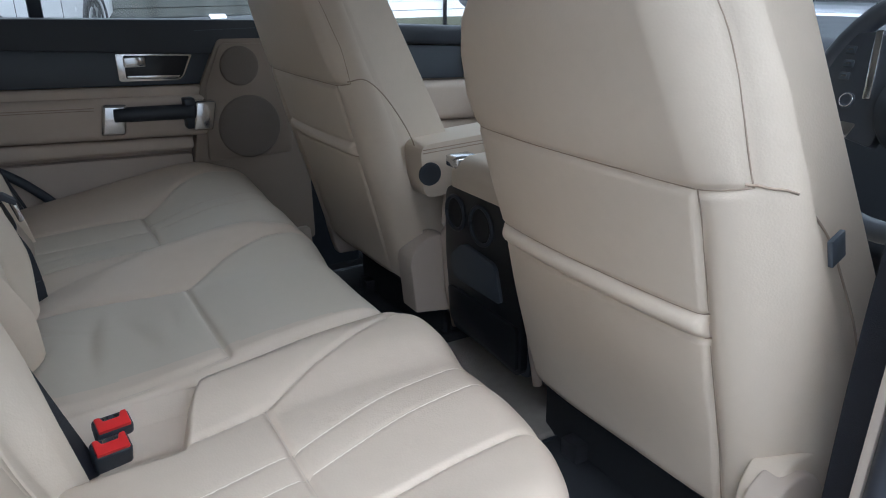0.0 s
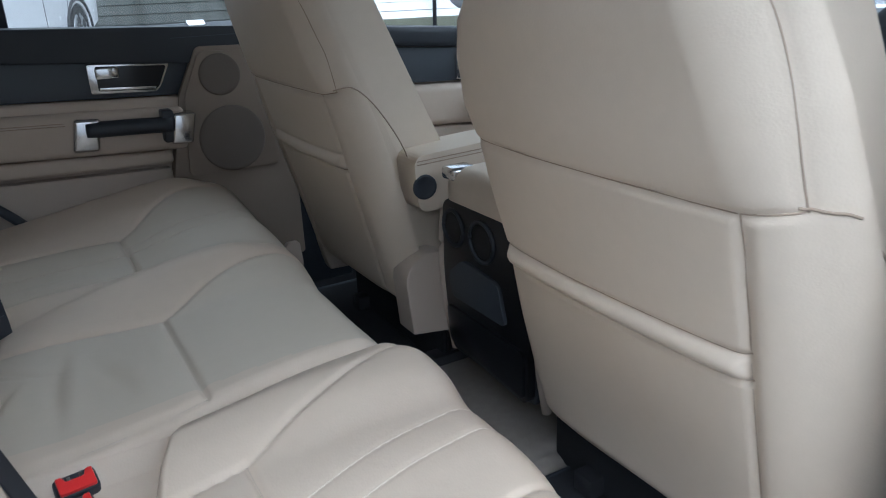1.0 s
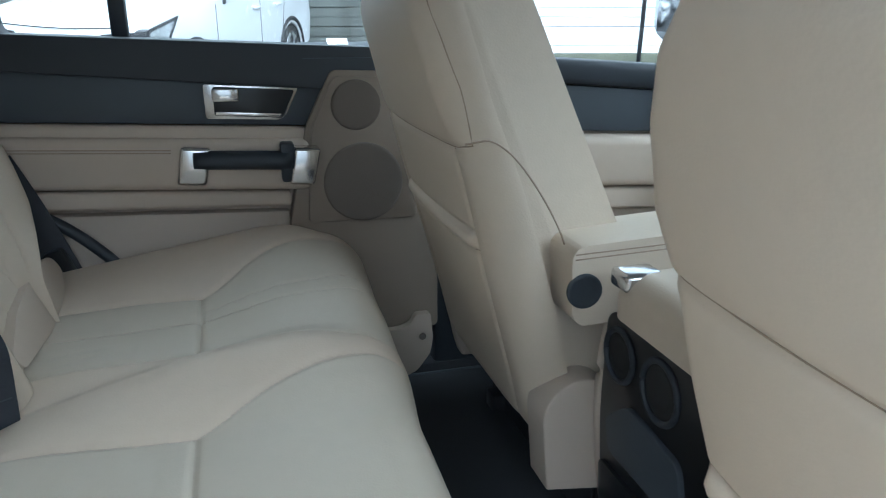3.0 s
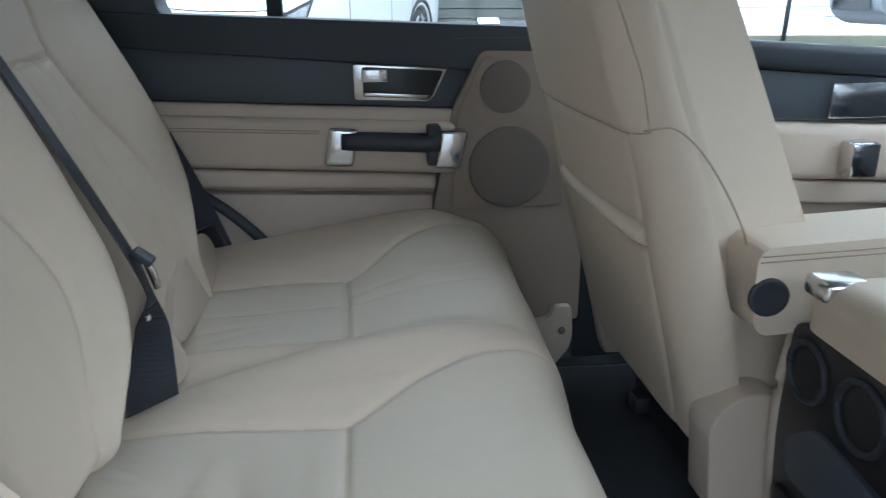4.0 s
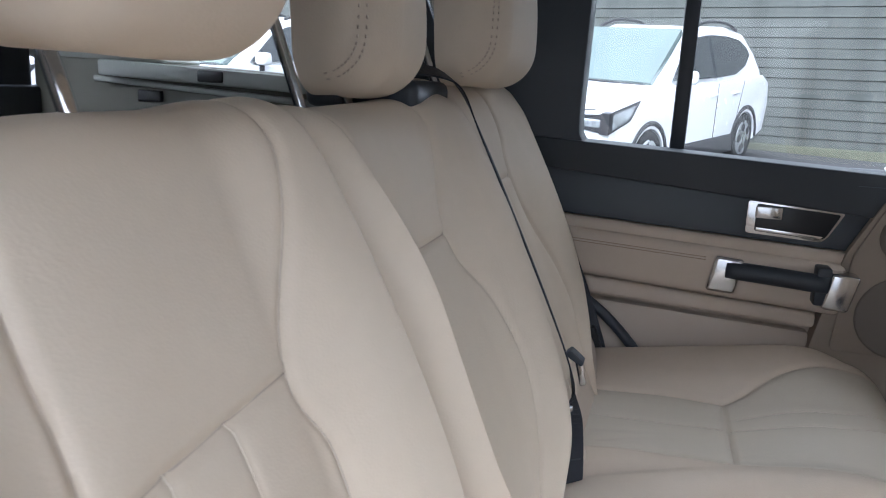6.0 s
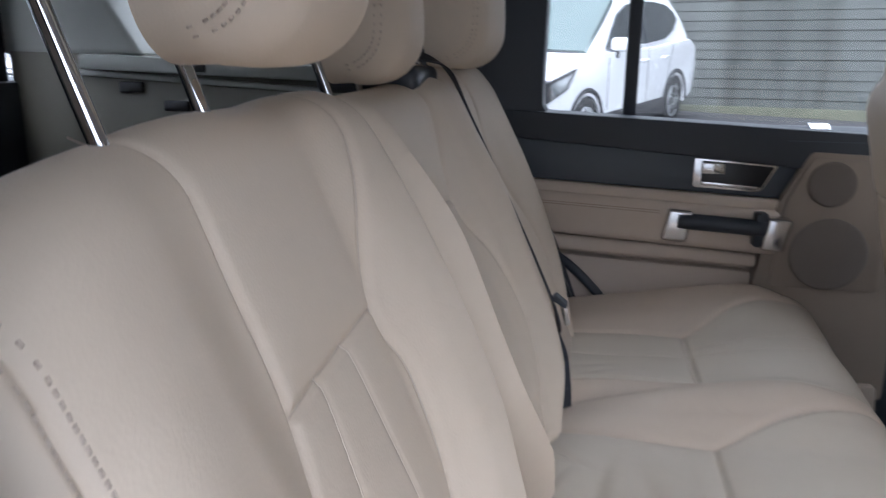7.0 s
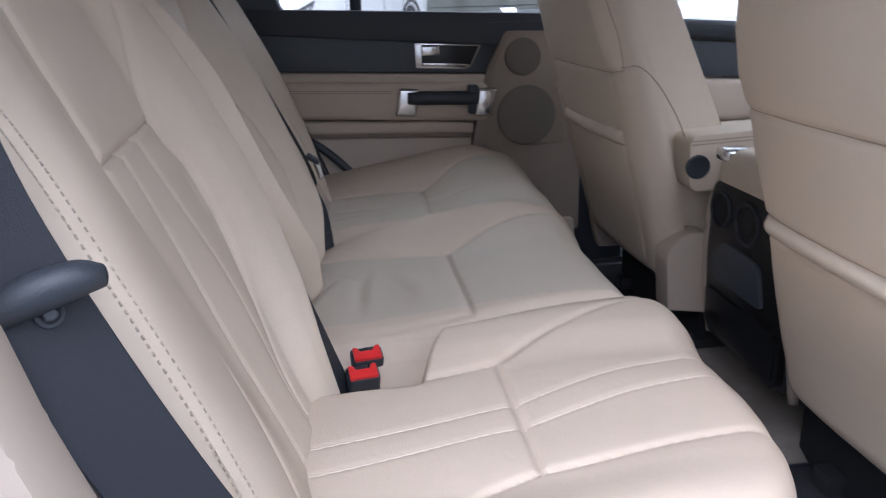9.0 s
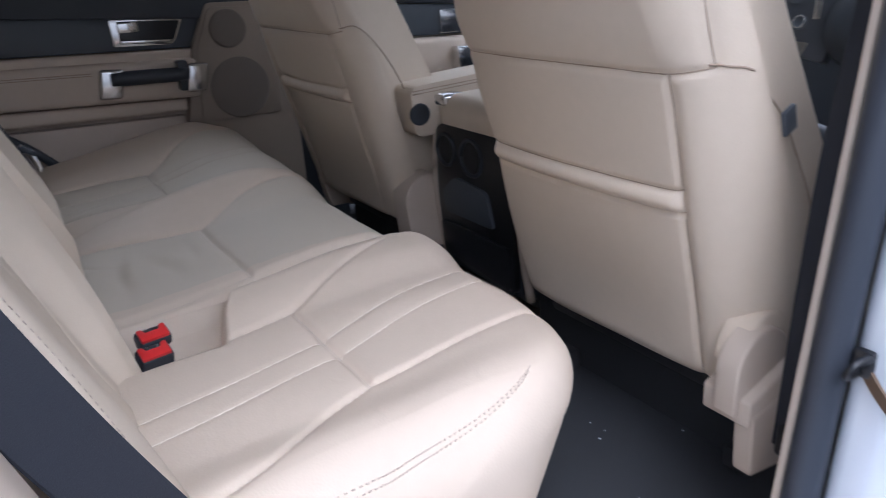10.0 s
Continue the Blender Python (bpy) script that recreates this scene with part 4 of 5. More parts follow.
# ---- centre console ----
console = thing("centre_console", "black and beige centre console with round cup holder", "car console", "", (0.9, -0.04, 0.2))
part("housing", prism("housing", rounded([(-0.165, 0.262), (0.095, 0.262), (0.100, 0.53), (0.04, 0.56), (-0.165, 0.56)], 0.02), "x", 0.757, 1.5, M_BLACK, 0.006), console)
lid = Pad(0.42, 0.112, 0.05, 0.03, 0.03, 0.03, lambda X, Y: 0.006 * (1 - (Y / 0.11) ** 2), 0.008)
part("lid", lid.mesh("lid", M_LEATHER), console, "padded beige leather console lid", frame_of((0.722, -0.060, 0.618), (1, 0, 0.02), (0, 0, 1)))
part("latch", box("latch", (0.722, 0.012, 0.600), (0.77, 0.052, 0.622), M_CHROME, 0.006, 3), console, "chrome lid latch")
part("latch", box("latch", (0.726, -0.168, 0.560), (0.75, -0.145, 0.590), M_CHROME, 0.006, 3), console, "chrome lid latch")
rear = part("rear_panel", prism("rear_panel", rounded([(-0.158, 0.265), (0.075, 0.285), (0.092, 0.42), (0.088, 0.548), (0.06, 0.562), (-0.155, 0.565)], 0.025), "x", 0.744, 0.760, M_GLOSS_BLACK, 0.004), console, "gloss black rear console panel")
for y, z, r in ((-0.035, 0.508, 0.034), (0.052, 0.510, 0.031)):
    rim_pts = [(0.7425, y + r * math.cos(2 * math.pi * i / 36), z + r * math.sin(2 * math.pi * i / 36)) for i in range(37)]
    cup = part("cup_holder", tube("cup_holder", rim_pts, 0.004, M_BLACK, 8, 1), rear, "round black cup holder rim")
    part("cup_hollow", disc("cup_hollow", (0.7445, y, z), r - 0.003, 0.0018, (-1, 0, 0), M_TYRE, 30, -0.0012, 0.3), cup)
part("drawer", prism("drawer", rounded([(-0.105, 0.385), (0.055, 0.385), (0.066, 0.425), (0.020, 0.462), (-0.085, 0.452)], 0.014), "x", 0.737, 0.748, M_INSERT, 0.005, 3), rear, "dark drawer front")
part("lower_flap", prism("lower_flap", rounded([(-0.150, 0.275), (0.068, 0.292), (0.078, 0.362), (-0.150, 0.360)], 0.012), "x", 0.738, 0.748, M_GLOSS_BLACK, 0.004, 2), rear, "gloss black lower flap")
part("kick_plate", prism("kick_plate", [(0.758, 0.290), (0.862, 0.176), (1.5, 0.176), (1.5, 0.290)], "y", -0.155, 0.22, M_BLACK, 0.004), console, "black raked foot of the console")
for y in (0.100, -0.172):
    part("edge_trim", tube("edge_trim", [(0.757, y, 0.55), (0.748, y, 0.46), (0.752, y - 0.002, 0.36), (0.765, y - 0.006, 0.26)], 0.008, M_PLASTIC_BEIGE, 10), console, "narrow beige edge trim")


# ---- parts of the front seats that the back shows ----
arm_p = rounded([(0.700, 0.545), (0.712, 0.533), (1.06, 0.553), (1.06, 0.648), (0.695, 0.632)], 0.022)
armrest = part("armrest", prism("armrest", arm_p, "y", 0.092, 0.190, M_LEATHER, 0.012, 4), far_front, "fold-down beige leather armrest")
part("knob", disc("knob", (0.713, 0.0925, 0.578), 0.0215, 0.004, (-0.12, -1, 0.0), M_BLACK, 36, -0.002, 0.2), armrest, "black round armrest adjuster")
for dz in (0.0, 0.006):
    part("seam", tube("seam", [(0.700, 0.0915, 0.617 + dz), (0.85, 0.0915, 0.622 + dz), (1.05, 0.0915, 0.630 + dz)], 0.0009, M_THREAD_DARK, 5), armrest)


def flank_seam(seat, y):
    pts = [(0.577, 0.750), (0.612, 0.750), (0.652, 0.712), (0.697, 0.636), (0.715, 0.56)]
    part("seam", tube("seam", [(x, y, z) for x, z in pts], 0.0012, M_THREAD_DARK, 6), seat)


flank_seam(far_front, 0.1255)


def laid_on(ob, pts):
    """Points drawn onto the surface of a mesh object."""
    me, m = ob.data, world_of(ob)
    tree = BVHTree.FromPolygons([m @ v.co for v in me.vertices], [tuple(p.vertices) for p in me.polygons])
    return [tree.find_nearest(p)[0] for p in smooth_line(pts, 12)]


NEAR_FLANK = [(0.594, -0.673, 0.746), (0.601, -0.679, 0.746), (0.611, -0.687, 0.745), (0.624, -0.694, 0.743), (0.655, -0.677, 0.734), (0.687, -0.658, 0.713), (0.7115, -0.658, 0.689), (0.7264, -0.658, 0.669), (0.7415, -0.658, 0.641), (0.774, -0.659, 0.57), (0.790, -0.660, 0.50)]
FAR_FLANK = [(x, 0.62, z) for x, z in ((0.632, 0.732), (0.662, 0.70), (0.692, 0.655), (0.726, 0.583), (0.737, 0.535), (0.739, 0.446))]
for seat, flank in ((near_front, NEAR_FLANK), (far_front, FAR_FLANK)):
    back = [c for c in seat.children if c.name.startswith("backrest")][0]
    part("seam", tube("seam", laid_on(back, flank), 0.0014, M_THREAD_DARK, 6, 1), back)


def valance(seat, y0, y1):
    """A beige plastic cover over the seat hinge, arched at the top."""
    arch = [(0.685, 0.30), (0.79, 0.285)] + [(0.730 + 0.054 * math.cos(a), 0.398 + 0.054 * math.sin(a)) for a in [i * math.pi / 12 for i in range(-1, 14)]]
    part("hinge_cover", prism("hinge_cover", arch, "y", y0, y1, M_PLASTIC_BEIGE, 0.003, 3), seat, "arched beige plastic hinge cover")


valance(far_front, 0.108, 0.165)
skirt = [(0.692, 0.350), (0.703, 0.300), (0.712, 0.272), (0.765, 0.270), (0.95, 0.29), (0.95, 0.42), (0.70, 0.41)]
part("side_cover", prism("side_cover", skirt, "y", 0.572, 0.604, M_PLASTIC_BEIGE, 0.005, 3), far_front, "beige plastic seat base cover")
# an added black sheet stands in for the shade beneath each front seat
for seat, ya, yb in ((far_front, 0.18, 0.605), (near_front, -0.64, -0.175)):
    part("under_seat_shade", box("under_seat_shade", (0.785, ya, 0.165), (0.797, yb, 0.36), M_MAT, 0.006), seat, "dark sheet added for the shade under the seat")
# driver's side: rounded hinge, stepped side cover, cloth tag
hin = [(0.684 + 0.047 * math.cos(a), 0.398 + 0.049 * math.sin(a)) for a in [i * math.pi / 16 for i in range(17)]] + [(0.637, 0.345), (0.731, 0.345)]
part("hinge_cover", prism("hinge_cover", hin, "y", -0.708, -0.676, M_PLASTIC_BEIGE, 0.010, 4), near_front, "arched beige plastic hinge cover")
hin2 = [(0.704 + 0.052 * math.cos(a), 0.400 + 0.060 * math.sin(a)) for a in [i * math.pi / 16 for i in range(17)]]
part("hinge_cover", prism("hinge_cover", hin2, "y", -0.698, -0.660, M_LEATHER, 0.012, 4), near_front, "leather fold round the seat hinge")
part("side_cover", prism("side_cover", [(0.645, 0.335), (0.95, 0.36), (0.95, 0.46), (0.80, 0.428), (0.645, 0.369)], "y", -0.722, -0.656, M_PLASTIC_BEIGE, 0.004, 3), near_front, "stepped beige plastic seat base cover")
part("side_skirt", prism("side_skirt", [(0.649, 0.350), (0.652, 0.300), (0.655, 0.266), (0.95, 0.236), (0.95, 0.42)], "y", -0.7245, -0.698, M_PLASTIC_BEIGE, 0.004, 3), near_front, "beige plastic skirt of the seat base")
tag_m = frame_of((0.686, -0.703, 0.684), (-0.30, -0.02, 0.95), (0.15, -1, 0.0))
part("tag", box("tag", (-0.0135, -0.0115, -0.003), (0.0135, 0.0115, 0.002), M_INSERT, 0.001), near_front, "small black cloth side tag", tag_m)

# ---- belts and buckles ----
nbelt = thing("seat_belt", "dark blue-black seat belt webbing held by a plastic loop", "seat belt", "seat belts", (-0.05, -0.735, 0.5))
part("webbing", ribbon("webbing", [(-0.30, -0.66, 1.28), (-0.121, -0.725, 0.92), (-0.067, -0.738, 0.76), (-0.008, -0.735, 0.61), (0.055, -0.72, 0.47), (0.09, -0.70, 0.40)], [(0.6, -0.75, 0.3)] * 6, 0.054, 0.0016, M_WEB), nbelt)
loop = part("loop", tube("loop", [(-0.083, -0.742, 0.722), (-0.060, -0.748, 0.738), (-0.034, -0.742, 0.746), (-0.022, -0.732, 0.744)], lambda t: 0.0085 * (0.75 + 0.5 * math.sin(math.pi * t)), M_BLACK, 14), nbelt, "black plastic belt loop")
part("stud", disc("stud", (-0.050, -0.737, 0.727), 0.0075, 0.003, (0.6, -0.75, 0.3), M_INSERT, 24, 0.0, 0.4), nbelt, "small round plastic belt stud")

mbelt = thing("seat_belt", "black seat belt webbing running down between two backrests", "seat belt", "seat belts", (0.0, 0.22, 0.45))
part("webbing", ribbon("webbing", [(-0.235, 0.150, 0.950), (-0.185, 0.200, 0.966), (-0.140, 0.238, 0.950), (-0.100, 0.242, 0.878), (-0.022, 0.242, 0.720), (0.034, 0.242, 0.596), (0.044, 0.246, 0.548), (0.046, 0.232, 0.505), (0.046, 0.208, 0.465), (0.044, 0.190, 0.405)],
     [(0.2, -0.2, 1), (0.5, 0.1, 0.9), (0.8, 0.3, 0.5), (0.9, 0.2, 0.36), (0.9, 0.2, 0.36), (0.9, 0.2, 0.3), (0.9, 0.1, 0.3), (0.6, -0.65, 0.3), (0.45, -0.8, 0.3), (0.45, -0.8, 0.3)], [0.046] * 7 + [0.044, 0.054, 0.064], 0.0020, M_WEB), mbelt)
part("tongue", prism("tongue", rounded([(0.030, 0.606), (0.054, 0.592), (0.057, 0.598), (0.038, 0.613)], 0.003), "y", 0.230, 0.250, M_BLACK, 0.003), mbelt, "black belt tongue")
part("tongue_plate", prism("tongue_plate", rounded([(0.044, 0.598), (0.054, 0.596), (0.062, 0.566), (0.054, 0.562)], 0.003), "y", 0.236, 0.240, M_STEEL, 0.001), mbelt, "bright steel tongue plate")
part("slider", box("slider", (0.040, 0.224, 0.528), (0.048, 0.231, 0.537), M_STEEL, 0.003), mbelt, "small bright belt stop")
part("guide", box("guide", (-0.30, 0.12, 0.915), (-0.155, 0.262, 0.952), M_BLACK, 0.012, 3), mbelt, "black plastic belt guide on the seat top")

fbelt = thing("seat_belt", "black seat belt webbing beside the far door", "seat belt", "seat belts", (0.03, 0.655, 0.45))
part("webbing", ribbon("webbing", [(-0.040, 0.676, 0.66), (-0.006, 0.674, 0.585), (0.022, 0.671, 0.515), (0.048, 0.668, 0.445), (0.062, 0.666, 0.40)], [(0.35, -0.9, 0.2)] * 5, 0.050, 0.0018, M_WEB), fbelt)
part("tongue", prism("tongue", rounded([(0.010, 0.505), (0.040, 0.515), (0.062, 0.462), (0.058, 0.444), (0.032, 0.440)], 0.006), "y", 0.650, 0.668, M_GLOSS_BLACK, 0.004, 3), fbelt, "black plastic belt tongue")

sbelt = thing("seat_belt", "black front seat belt webbing on the centre pillar", "seat belt", "seat belts", (0.68, -0.765, 0.3))
part("webbing", ribbon("webbing", [(0.812, -0.748, 1.15), (0.745, -0.746, 0.80), (0.717, -0.744, 0.60), (0.702, -0.742, 0.30)], [(-0.8, -0.6, 0)] * 4, 0.043, 0.0018, M_WEB), sbelt)


part("anchor", box("anchor", (0.688, -0.760, 0.285), (0.722, -0.7255, 0.330), M_GLOSS_BLACK, 0.008, 3), sbelt, "black belt anchor at the pillar foot")


def buckle(at, turn, tilt, label):
    ob = thing("belt_buckle", label, "belt buckle", "belt buckles", at)
    m = Matrix.Translation(at) @ Euler((tilt, 0, turn)).to_matrix().to_4x4()
    part("case", box("case", (-0.0215, -0.0135, -0.07), (0.0215, 0.0135, 0.0), M_BLACK, 0.005, 3), ob, "", m)
    b = part("button", prism("button", [(-0.0185, -0.0115), (0.0185, -0.0115), (0.0185, 0.0105), (0.012, 0.0105), (0.009, 0.003), (-0.009, 0.003), (-0.012, 0.0105), (-0.0185, 0.0105)], "z", -0.006, 0.0035, M_RED, 0.0015), ob, "bright red release button", m)
    for k in (-0.006, 0.006):
        part("tooth", box("tooth", (k - 0.002, 0.0025, 0.0), (k + 0.002, 0.008, 0.0030), M_STEEL, 0.0008), b, "small steel catch", m)
    return ob


buckle((0.114, -0.206, 0.424), 0.15, 0.40, "black seat belt buckle with a red button")
buckle((0.107, -0.238, 0.414), 0.15, 0.40, "black seat belt buckle with a red button")
buckle((0.101, 0.262, 0.427), 0.2, 0.3, "black seat belt buckle with a red button, half sunk between cushions")
strap = thing("buckle_strap", "black webbing strap behind the buckles", "strap", "", (0.05, -0.22, 0.42))
part("webbing", ribbon("webbing", [(0.030, -0.164, 0.505), (0.040, -0.175, 0.482), (0.053, -0.193, 0.455), (0.076, -0.232, 0.410), (0.085, -0.25, 0.385)], [(0.9, -0.2, 0.4)] * 5, 0.040, 0.002, M_WEB), strap)

# hinge cover low on the far backrest, and a small tag
flap = rounded([(0.294, 0.084), (0.300, 0.060), (0.44, 0.053), (0.558, 0.064), (0.610, 0.092), (0.606, 0.114), (0.582, 0.127), (0.483, 0.126), (0.376, 0.112)], 0.016)
part("hinge_cover", prism("hinge_cover", flap, "z", -0.02, 0.022, M_VINYL, 0.006, 3), double_seat, "slim beige flap over the backrest foot", frame_of((0.065, 0, 0.40), (0, 1, 0), BK_OUT))

# ---- far door sill and pillar foot ----
trim = rounded([(0.53, 0.286), (0.618, 0.288), (0.640, 0.296), (0.650, 0.316), (0.681, 0.316), (0.686, 0.26), (0.680, 0.228), (0.652, 0.192), (0.60, 0.17), (0.53, 0.17)], 0.008)
setting("sill_trim", prism("sill_trim", trim, "y", 0.688, 0.7055, M_PLASTIC_BEIGE, 0.004, 3), "beige plastic sill trim with a fixing screw")
screw = thing("trim_screw", "dark round trim fixing screw", "screw", "", (0.664, 0.688, 0.267))
part("head", disc("head", (0.664, 0.6885, 0.267), 0.007, 0.003, (0, -1, 0), M_GRILLE, 20), screw)
setting("door_seal", tube("door_seal", [(-0.06, 0.705, 0.60), (0.02, 0.700, 0.553), (0.073, 0.698, 0.512), (0.125, 0.697, 0.455), (0.17, 0.697, 0.38)], 0.010, M_BLACK, 10), "black rubber door seal")

# ---- near side: centre pillar, open doorway, rear pillar ----
def lean_x(z):
    return 0.555 + 0.115 * (z - 0.39)


bp = [(lean_x(0.1) + 0.030, 0.1), (lean_x(0.1) + 0.19, 0.1), (lean_x(1.3) + 0.19, 1.3), (lean_x(1.3) + 0.030, 1.3)]
setting("pillar_near", prism("pillar_near", bp, "y", -0.807, -0.798, M_PLASTIC_BEIGE, 0.003), "beige plastic centre pillar trim")
setting("doorway_seal", tube("doorway_seal", [(lean_x(z) + 0.036, -0.825, z) for z in (0.05, 0.3, 0.6, 0.9, 1.28)], 0.0175, M_SEAL, 12), "black rubber doorway seal")
jamb = [(lean_x(-0.25) + 0.042, -0.25), (lean_x(-0.25) + 0.26, -0.25), (lean_x(1.3) + 0.26, 1.3), (lean_x(1.3) + 0.042, 1.3)]
setting("door_jamb", prism("door_jamb", jamb, "y", -0.895, -0.836, M_BODY, 0.02, 4), "pale painted door jamb")
striker = thing("door_striker", "black door latch striker on the painted jamb", "latch", "", (0.62, -0.853, 0.50))
part("base", box("base", (0.600, -0.864, 0.486), (0.609, -0.844, 0.514), M_GLOSS_BLACK, 0.004), striker)
part("loop", tube("loop", [(0.605, -0.860, 0.508), (0.584, -0.858, 0.508), (0.579, -0.856, 0.50), (0.584, -0.852, 0.492), (0.605, -0.852, 0.492)], 0.004, M_GLOSS_BLACK, 8), striker)
setting("sill_near", prism("sill_near", [(-0.80, 0.10), (-0.64, 0.10), (-0.645, 0.176), (-0.70, 0.200), (-0.80, 0.200)], "x", 0.15, 0.66, M_PLASTIC_BEIGE, 0.006), "beige plastic door sill trim")
setting("sill_end", prism("sill_end", rounded([(0.76, -0.795), (0.76, -0.738), (0.79, -0.718), (0.83, -0.706), (1.0, -0.70), (1.0, -0.795)], 0.01), "z", 0.150, 0.172, M_PLASTIC_BEIGE, 0.004), "curved beige end of the sill trim")
setting("sill_body", prism("sill_body", [(-0.98, -0.2), (-0.80, -0.2), (-0.80, 0.185), (-0.86, 0.19), (-0.98, 0.10)], "x", -0.1, 0.70, M_BODY, 0.01, 3), "pale painted body sill")
rp = [(-0.60, 0.15), (0.22, 0.15), (0.15, 0.30), (0.05, 0.42), (-0.01, 0.54), (-0.052, 0.68), (-0.10, 0.90), (-0.13, 1.3), (-0.60, 1.3)]
setting("pillar_rear_near", prism("pillar_rear_near", rp, "y", -0.80, -0.752, M_PLASTIC_BEIGE, 0.008), "beige plastic wheel arch and pillar trim")
setting("jamb_rear_near", prism("jamb_rear_near", [(x - 0.04, z) for x, z in rp], "y", -0.97, -0.81, M_BODY, 0.012, 3), "pale painted rear door jamb")
setting("roof_rail_near", box("roof_rail_near", (-1.3, -0.90, 1.25), (2.0, -0.70, 1.34), M_ROOF, 0.02), "pale roof rail above the doorway")

# near front door, seen past the driver's seat
ndoor = thing("front_door", "closed driver's door trimmed in black and beige", "car door", "car doors", (1.3, -0.80, 0.2))
part("door_shell", box("door_shell", (0.84, -0.86, 0.15), (1.85, -0.80, 0.83), M_BLACK, 0.01), ndoor)
part("armrest", prism("armrest", strip(0.98, 1.6, line_z(0.55, -0.04), line_z(0.64, -0.04)), "y", -0.80, -0.75, M_BLACK, 0.02, 4), ndoor, "padded black armrest")
part("pull_handle", tube("pull_handle", [(1.02, -0.735, 0.60), (1.12, -0.715, 0.66), (1.22, -0.735, 0.72)], 0.011, M_CHROME, 12), ndoor, "slanted chrome pull handle")

# ---- dashboard, windscreen and steering wheel ----
dash = thing("dashboard", "black soft plastic dashboard", "dashboard", "", (1.7, 0, 0.5))
part("top", prism("top", [(1.45, 0.40), (1.50, 0.62), (1.48, 0.72), (1.56, 0.782), (2.1, 0.795), (2.1, 0.15), (1.75, 0.15)], "y", -0.76, 0.76, M_BLACK, 0.02, 3), dash)
part("ignition_panel", box("ignition_panel", (1.438, -0.205, 0.655), (1.49, -0.150, 0.722), M_PLASTIC_BEIGE, 0.008), dash, "beige panel with round start button")
part("start_button", disc("start_button", (1.438, -0.180, 0.688), 0.018, 0.006, (-1, 0, 0), M_CHROME, 28, 0.001, 0.3), dash, "chrome start button")
screen_pane = setting("windscreen", mesh_of("windscreen", [(2.16, -0.72, 0.80), (2.16, 0.72, 0.80), (1.25, 0.64, 1.33), (1.25, -0.64, 1.33), (2.165, -0.72, 0.805), (2.165, 0.72, 0.805), (1.255, 0.64, 1.335), (1.255, -0.64, 1.335)],
                      [(0, 1, 2, 3), (7, 6, 5, 4), (0, 4, 5, 1), (1, 5, 6, 2), (2, 6, 7, 3), (3, 7, 4, 0)], M_GLASS, False), "raked clear windscreen")
screen_pane.visible_shadow = False
for s in (-1, 1):
    setting("pillar_screen", tube("pillar_screen", [(2.15, 0.76 * s, 0.84), (1.25, 0.68 * s, 1.31)], 0.045, M_BLACK, 10, 1), "black windscreen pillar")
setting("bonnet", prism("bonnet", rounded([(2.17, 0.70), (2.17, 0.795), (2.6, 0.80), (3.05, 0.74), (3.2, 0.60), (3.2, 0.50)], 0.05), "y", -0.78, 0.78, M_BODY, 0.02, 3), "pale painted bonnet beyond the windscreen")
# the wheel's black is lightened so its colour carries the haze over it
M_RIM = surface("hazed_black_rim_leather", (0.058, 0.064, 0.076), 0.42, bump=0.12, bump_scale=800)
wheel = thing("steering_wheel", "black leather steering wheel with silver trims and switches", "steering wheel", "", (1.29, -0.45, 0.79))
wm = frame_of((1.25, -0.465, 0.715), (0, 1, 0), (-0.94, 0, 0.34))
ring = [(0.188 * math.cos(2 * math.pi * i / 48), 0.188 * math.sin(2 * math.pi * i / 48), 0) for i in range(49)]
part("rim", tube("rim", ring, 0.0175, M_RIM, 12, 1), wheel, "", wm)
part("hub", disc("hub", (0, 0, -0.02), 0.075, 0.045, (0, 0, 1), M_BLACK, 36, 0.008, 0.3), wheel, "", wm)
for s in (1, -1):
    sp = part("spoke", prism("spoke", rounded([(0.055 * s, -0.115), (0.162 * s, -0.104), (0.182 * s, -0.02), (0.178 * s, 0.045), (0.055 * s, 0.070)], 0.014), "z", -0.008, 0.012, M_RIM, 0.004), wheel, "", wm)
    part("spoke_trim", prism("spoke_trim", [(0.101 * s, -0.112), (0.113 * s, -0.110), (0.096 * s, -0.002), (0.083 * s, -0.004)], "z", 0.010, 0.016, M_CHROME, 0.002), sp, "silver spoke trim", wm)
    part("switch", disc("switch", (0.120 * s, 0.002, 0.012), 0.013, 0.004, (0, 0, 1), M_INSERT, 28, -0.001, 0.3), sp, "", wm)
    knob_ring = [(0.120 * s + 0.0105 * math.cos(i * math.pi / 12), 0.002 + 0.0105 * math.sin(i * math.pi / 12), 0.016) for i in range(25)]
    part("switch_ring", tube("switch_ring", knob_ring, 0.0012, M_CHROME, 6, 1), sp, "thin silver switch ring", wm)
    for k, (a, b) in enumerate(((0.138, -0.036), (0.139, -0.056), (0.143, -0.078))):
        part("switch", box("switch", (a * s - 0.009, b - 0.006, 0.011), (a * s + 0.009, b + 0.006, 0.015), M_INSERT, 0.002), sp, "", wm)
        part("print_bar", box("print_bar", (a * s - 0.004, b - 0.001, 0.0152), (a * s + 0.004, b + 0.001, 0.0155), M_STEEL, 0), sp, "", wm)
part("upper_trim", prism("upper_trim", rounded([(0.09, 0.036), (0.165, 0.034), (0.150, 0.050), (0.10, 0.062)], 0.006), "z", 0.0, 0.014, M_CHROME, 0.003), wheel, "silver upper spoke trim", wm)

